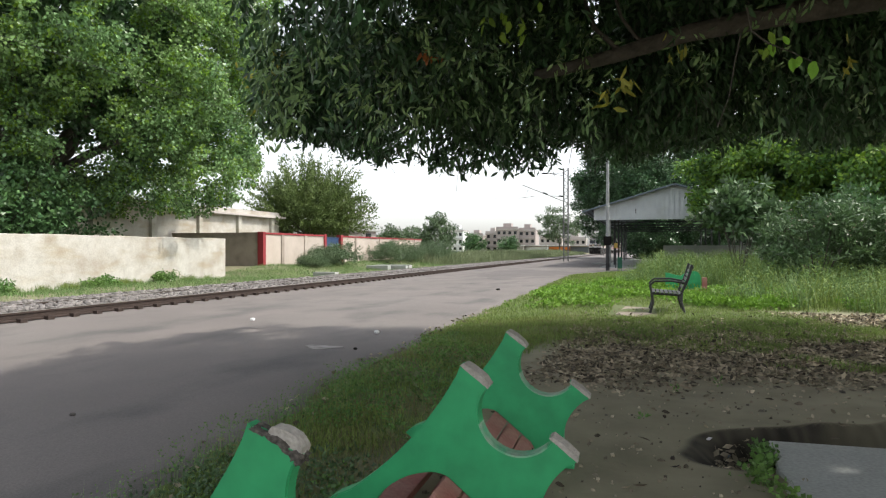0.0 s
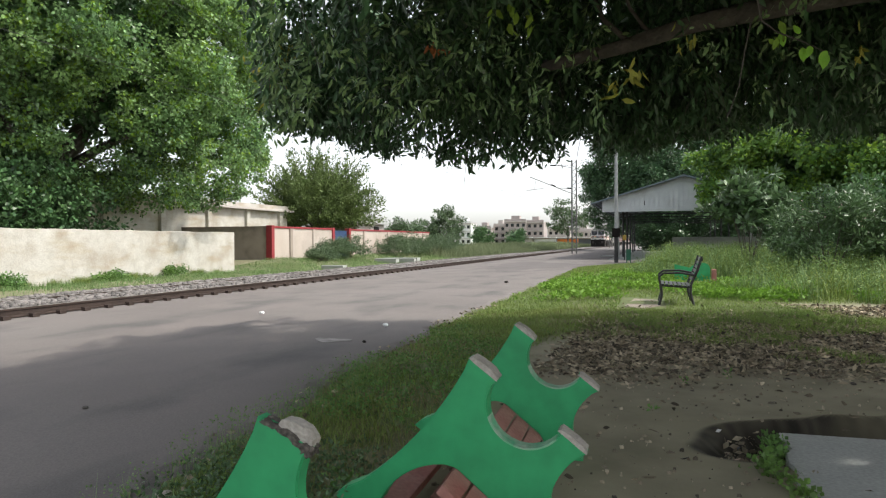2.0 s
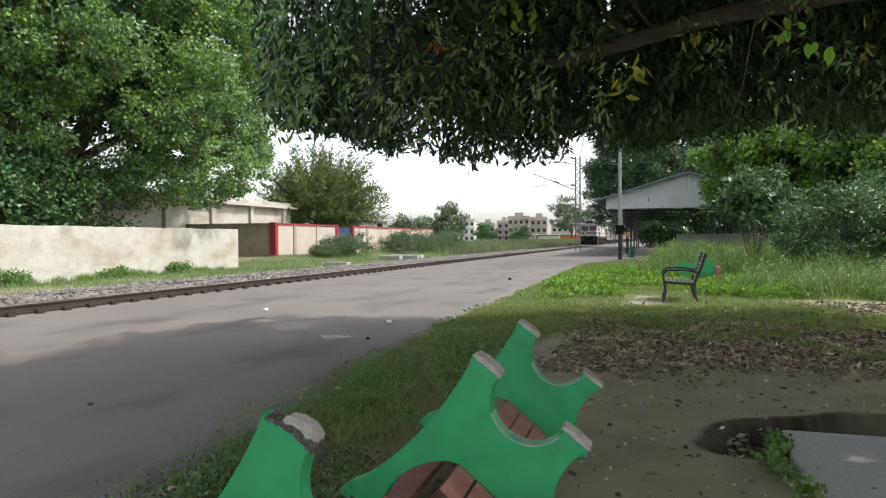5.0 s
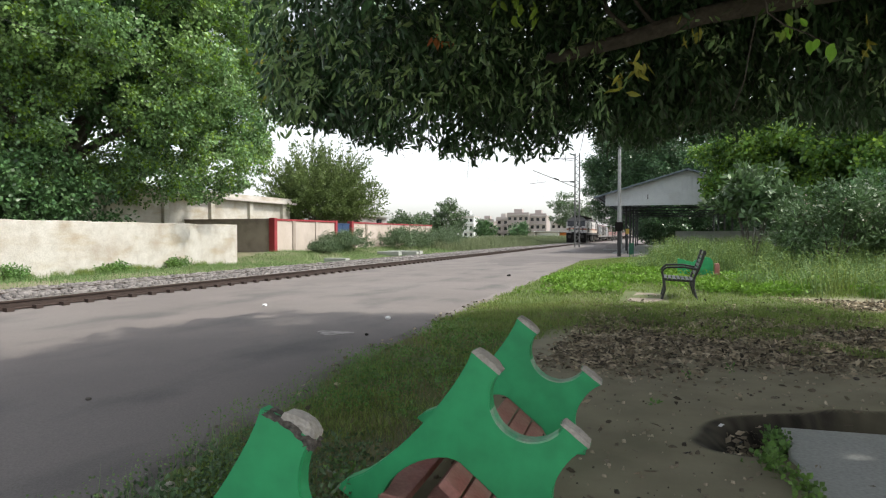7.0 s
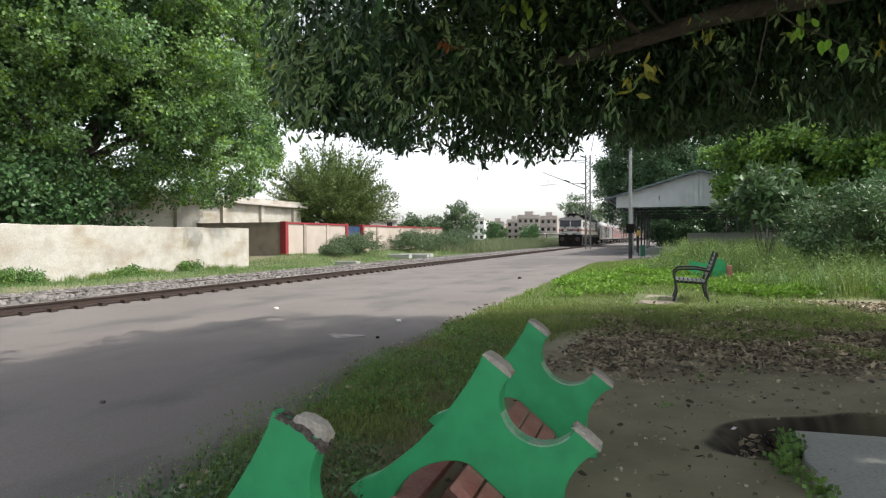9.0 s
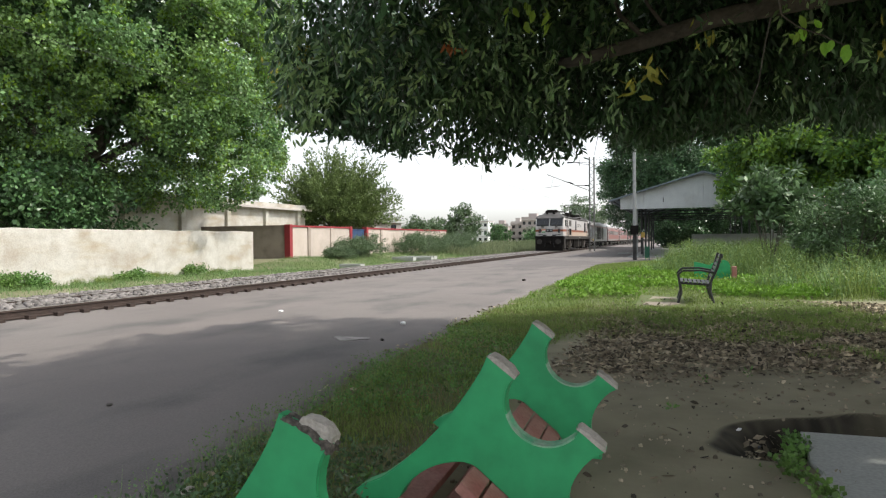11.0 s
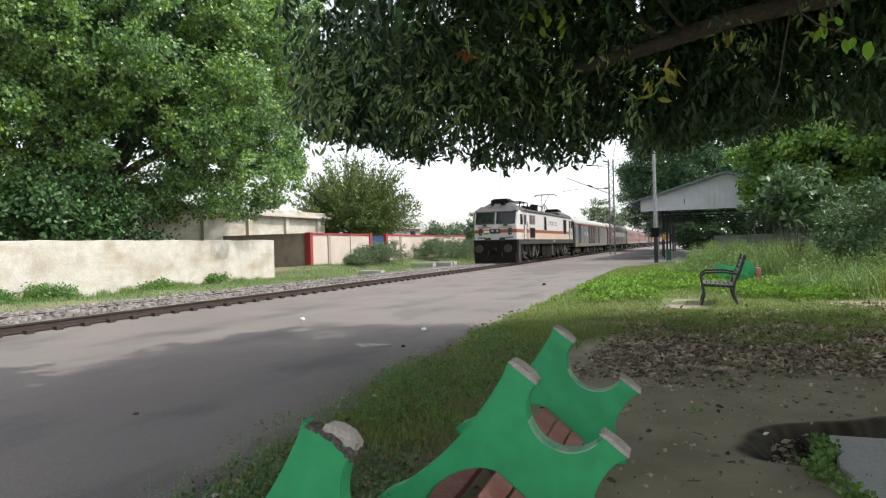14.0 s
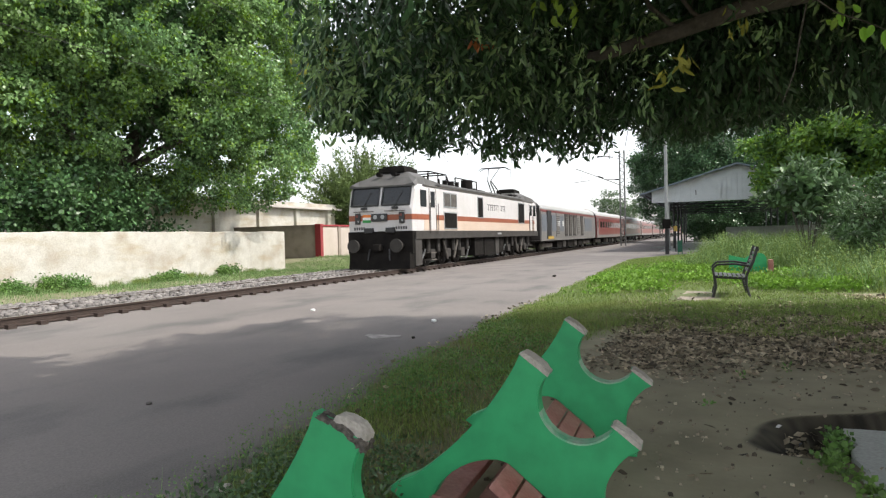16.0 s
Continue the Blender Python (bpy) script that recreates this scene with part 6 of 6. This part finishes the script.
    dens = step(6.6, 8.6, y + 0.6 * wob(x, y, 1.2) - 0.18 * x) * (1 - step(10.8, 13.5, y)) + 0.02 + 0.6 * step(2, 3.2, x) * step(12, 13, y)
    k = rng.random(n) < dens * step(-1.5, -0.8, x)
    p = on_ground(x[k], y[k], 0.012)
    ax = rng.normal(size=(len(p), 3)) * np.array([[1, 1, 0.22]])
    stuff(leaf_mesh("leaf_litter", p, ax, 0.08, 0.42, LEAF_DEAD, None, True), "dry brown fallen leaves lying on the soil", "leaves")
    x, y = scatter(48000, 1.3, 8.5, 8.7, 13.5)
    k = wob(x, y, 1.3, 2) + 0.6 * wob(x, y, 3.1) + 0.25 * step(2.0, 4.0, x) > 0.25
    stuff(blade_mesh("litter_grass", on_ground(x[k], y[k]), 0.09, 0.009, GRASS, 0.6), "grass tufts growing through the leaf litter", "grass")
    x, y = scatter(2600, 0.2, 2.2, 4.5, 6.3)
    k = pit(x, y) > 0.45
    p = on_ground(x[k], y[k], 0.015)
    stuff(leaf_mesh("pit_litter", p, rng.normal(size=(len(p), 3)) * np.array([[1, 1, 0.4]]), 0.07, 0.5, LEAF_DEAD), "dry leaves lying in the pit", "leaves")
    x, y = scatter(700, -4.6, -2.6, 2, 14)
    k = np.abs(x - asphalt_edge(y)) < 0.22
    p = on_ground(x[k], y[k], 0.06)
    stuff(leaf_mesh("edge_litter", p, rng.normal(size=(len(p), 3)) * np.array([[1, 1, 0.2]]), 0.07, 0.5, LEAF_DEAD), "dry leaves along the asphalt edge", "leaves")
    for px, py, m in ((0.55, 5.35, COACHBLUE), (0.42, 5.3, WHITEPAINT)):
        o = leaf_mesh("plastic_scrap", on_ground(np.array([px]), np.array([py]), 0.04), np.array([[1.0, 0.3, 0.3]]), 0.055, 0.5, m)
        tagged(o, "crumpled plastic scrap lying in the pit", "litter")
    n = 1600
    x, y = scatter(n, -1.3, 4, 3.3, 9)
    k = (pit(x, y) < 0.02) & ~((x > 0.6) & (y < 5.4))
    x, y = x[k], y[k]
    n = len(x)
    cube = np.array([[-1, -1, -1], [1, -1, -0.8], [0.8, 1, -1], [-1, 0.8, -1], [-0.7, -0.8, 0.8], [0.8, -0.6, 0.7], [0.6, 0.8, 0.9], [-0.8, 0.6, 0.6]])
    s = 0.004 + 0.014 * rng.random(n) ** 3
    v = (cube[None] * rng.uniform(0.6, 1.3, (n, 8, 3))) * s[:, None, None] + on_ground(x, y, 0.003)[:, None]
    f = np.array([[0, 3, 2, 1], [4, 5, 6, 7], [0, 1, 5, 4], [1, 2, 6, 5], [2, 3, 7, 6], [3, 0, 4, 7]])
    stuff(raw("soil_crumbs", v.reshape(-1, 3), (np.arange(n)[:, None, None] * 8 + f[None]).reshape(-1, 4), LEAF_DEAD), "small crumbs of soil and gravel", "gravel")
    # creeper over the edge of the cover slab
    s = empty("creeping_plant", pose(0.725, 4.75, 0.0))
    tagged(s, "green creeping plant growing out of the pit edge", "plant")
    c = np.stack([rng.normal(0, 0.036, 130), rng.uniform(-1.0, 0.42, 130), rng.uniform(-0.04, 0.05, 130)], 1)
    c[:, 0] += 0.06 * np.sin(c[:, 1] * 6)
    p, ax = clump_leaves(c, 0.045, 6, 0.6)
    leaf_mesh("leaves", p, ax + np.array([[0, 0, 0.6]]), 0.038, 0.8, LEAF_PEEPAL, s)
    # small plants on the soil
    for px, py in ((0.25, 6.75), (-0.05, 5.6), (0.7, 7.3)):
        s = empty("seedling", pose(px, py, float(height(px, py))))
        tagged(s, "tiny green seedling on bare soil", "plant")
        p, ax = clump_leaves(np.array([[0, 0, 0.06]]), 0.05, 14, 1.0)
        leaf_mesh("leaves", p, ax + np.array([[0, 0, 0.8]]), 0.05, 0.4, LEAF_PEEPAL, s)


def litter_and_stones():
    for x, y, r, m in ((-4.74, 4.32, 0.026, GREASE), (-4.42, 10.14, 0.05, WHITEPAINT), (-7.6, 11.2, 0.05, WHITEPAINT), (-4.0, 8.4, 0.03, UNDERFRAME), (-5.0, 22.0, 0.07, UNDERFRAME), (-2.75, 3.05, 0.045, CHIPPED), (-3.1, 2.6, 0.04, CHIPPED), (1.85, 7.35, 0.028, BARK), (-3.3, 21.5, 0.10, CHIPPED)):
        bm = bmesh.new()
        bmesh.ops.create_icosphere(bm, subdivisions=2, radius=r)
        for v in bm.verts:
            v.co *= 1 + 0.35 * noise.noise(v.co * 30)
            v.co.z *= 0.6
        o = part("stone", bm, m)
        o.matrix_basis = pose(x, y, max(float(height(x, y)), 0.012 if x < -3.4 else -1) + r * 0.4)
        tagged(o, "pale scrap lying on the asphalt" if m is WHITEPAINT else "small loose stone lying on the ground", "stone")
    bm = bmesh.new()
    for i in range(26):
        a = i * 6.2832 / 26
        r = 0.2 + 0.05 * math.sin(3 * a) + 0.02 * math.sin(8 * a + 1)
        bm.verts.new((r * 1.35 * math.cos(a), r * 0.9 * math.sin(a), 0.0))
    bm.faces.new(bm.verts[:])
    ext = bmesh.ops.extrude_face_region(bm, geom=bm.faces[:])
    bmesh.ops.translate(bm, vec=(0, 0, 0.006), verts=[v for v in ext["geom"] if isinstance(v, bmesh.types.BMVert)])
    o = part("cement_patch", bm, mat("pale_cement_patch", (0.40, 0.375, 0.35), (0.17, 0.155, 0.148), 5, 0.9, 0.3))
    o.matrix_basis = pose(-4.55, 8.45, 0.010)
    tagged(o, "pale worn cement patch in the asphalt", "patch", kind="structure")
    bm = bmesh.new()
    for i in range(60):
        a = i * 6.2832 / 60
        r = 1 + 0.18 * math.sin(3 * a + 1) + 0.10 * math.sin(7 * a) + 0.06 * math.sin(17 * a)
        bm.verts.new((2.6 * r * math.cos(a), 6.0 * r * math.sin(a), 0.0))
    bm.faces.new(bm.verts[:])
    o = part("dark_asphalt_patch", bm, mat("darker_asphalt", (0.115, 0.102, 0.098), (0.15, 0.135, 0.128), 0.6, 0.9, 0.25, fine=60))
    o.matrix_basis = pose(-6.9, 38.0, 0.016)
    tagged(o, "darker patch of asphalt", "patch", kind="structure")
    for x0, x1, y0, y1, z in ((-18.4, -17.0, 33.0, 33.5, 0.12), (-19.6, -17.9, 43.0, 43.6, 0.25), (-20.5, -17.6, 46.5, 47.2, 0.22), (-18.6, -17.2, 44.8, 45.3, 0.2)):
        o = part("concrete_plank", boxes((x0, x1, y0, y1, z - 0.3, z), bevel=0.02), GREYCON)
        tagged(o, "flat concrete plank lying beside the track", "plank")


# ---------------------------------------------------------------- the town beyond
def town():
    def house(x, y, w, d, h, m, floors, cols, tank=True):
        b = empty("town_house", pose(x, y, 0))
        tagged(b, "distant flat-roofed town building with small windows", "building", "town buildings")
        part("wall", boxes((-w / 2, w / 2, -d / 2, d / 2, -0.2, h)), m, b)
        part("roof", boxes((-w / 2 - 0.2, w / 2 + 0.2, -d / 2 - 0.2, d / 2 + 0.2, h, h + 0.25)), TOWNWALL, b)
        part("parapet", boxes((-w / 2, w / 2, -d / 2, -d / 2 + 0.2, h + 0.25, h + 1.0)), m, b)
        for f in range(floors):
            for c in range(cols):
                cx, cz = -w / 2 + (c + 0.5) * w / cols, (f + 0.55) * h / floors
                part("window", boxes((cx - 0.55, cx + 0.55, -d / 2 - 0.05, -d / 2 + 0.02, cz - 0.6, cz + 0.6)), GLASSDARK, b)
            part("ledge", boxes((-w / 2, w / 2, -d / 2 - 0.5, -d / 2, (f + 1) * h / floors - 0.2, (f + 1) * h / floors - 0.05)), TOWNWALL, b)
        if tank:
            part("roof_room", boxes((-w / 4, w / 8, -1, 2, h + 0.25, h + 2.4)), m, b)
    for s in ((-70.5, 240, 6.5, 8, 8.3, WHITEPAINT, 3, 3), (-63.5, 244, 6, 8, 6.5, TOWNBRICK, 2, 3), (-58.5, 250, 5, 8, 7.5, TOWNWALL, 3, 2), (-51.5, 246, 8.5, 8, 9.0, TOWNBRICK, 3, 4), (-44.0, 247, 6.5, 8, 8.6, TOWNBRICK, 3, 3), (-76, 262, 7, 8, 6, TOWNWALL, 2, 3), (-38, 268, 9, 8, 6.2, TOWNWALL, 2, 4), (-29, 275, 9, 8, 5.5, TOWNWALL, 2, 4), (-18, 280, 10, 8, 6, TOWNWALL, 2, 4)):
        house(*s)
    for x, y, w, m in ((-37.5, 226, 7.5, WHITEPAINT), (-30.0, 228, 7.0, SAFFRON), (-23.0, 230, 6.5, COACHBLUE), (-45, 224, 6.5, TOWNWALL), (-16.5, 232, 6, WHITEPAINT)):
        s = empty("market_stall", pose(x, y, 0))
        tagged(s, "distant low shed with a bright painted front", "shed", "sheds near the town")
        part("wall", boxes((-w / 2, w / 2, 0, 4, -0.2, 2.2)), m, s)
        part("roof", boxes((-w / 2 - 0.3, w / 2 + 0.3, -1.2, 4.3, 2.6, 2.8)), WHITEPAINT, s)
        for px in (-w / 2, w / 2 - 0.15):
            part("post", boxes((px, px + 0.15, -1.0, -0.85, -0.2, 2.6)), GALV, s)
        part("awning_beam", boxes((-w / 2, w / 2, 0.0, 4.0, 2.2, 2.6)), TOWNBRICK, s)


def motions():
    run = [(t, 23.5 + 8.8 * (16 - t)) for t in (0, 4, 8, 12, 16)]
    for o, d in TRAIN:
        walk(o, [(t, pose(TRACK_X, y + d, 0.05)) for t, y in run])
    for w, y, r in WHEELSETS:
        turn = 8.8 * 16 / r
        n = int(turn / radians(80)) + 1
        walk(w, [(16 * i / n, pose(0, y, 0.174 + r, math.degrees(turn * i / n), 0, 0)) for i in range(n + 1)])


ground()
platform()
railway()
walls()
shelter()
mast()
lamp_pole()
green_benches()
iron_bench()
cover_slab()
train()
plants()
undergrowth()
litter_and_stones()
town()
motions()
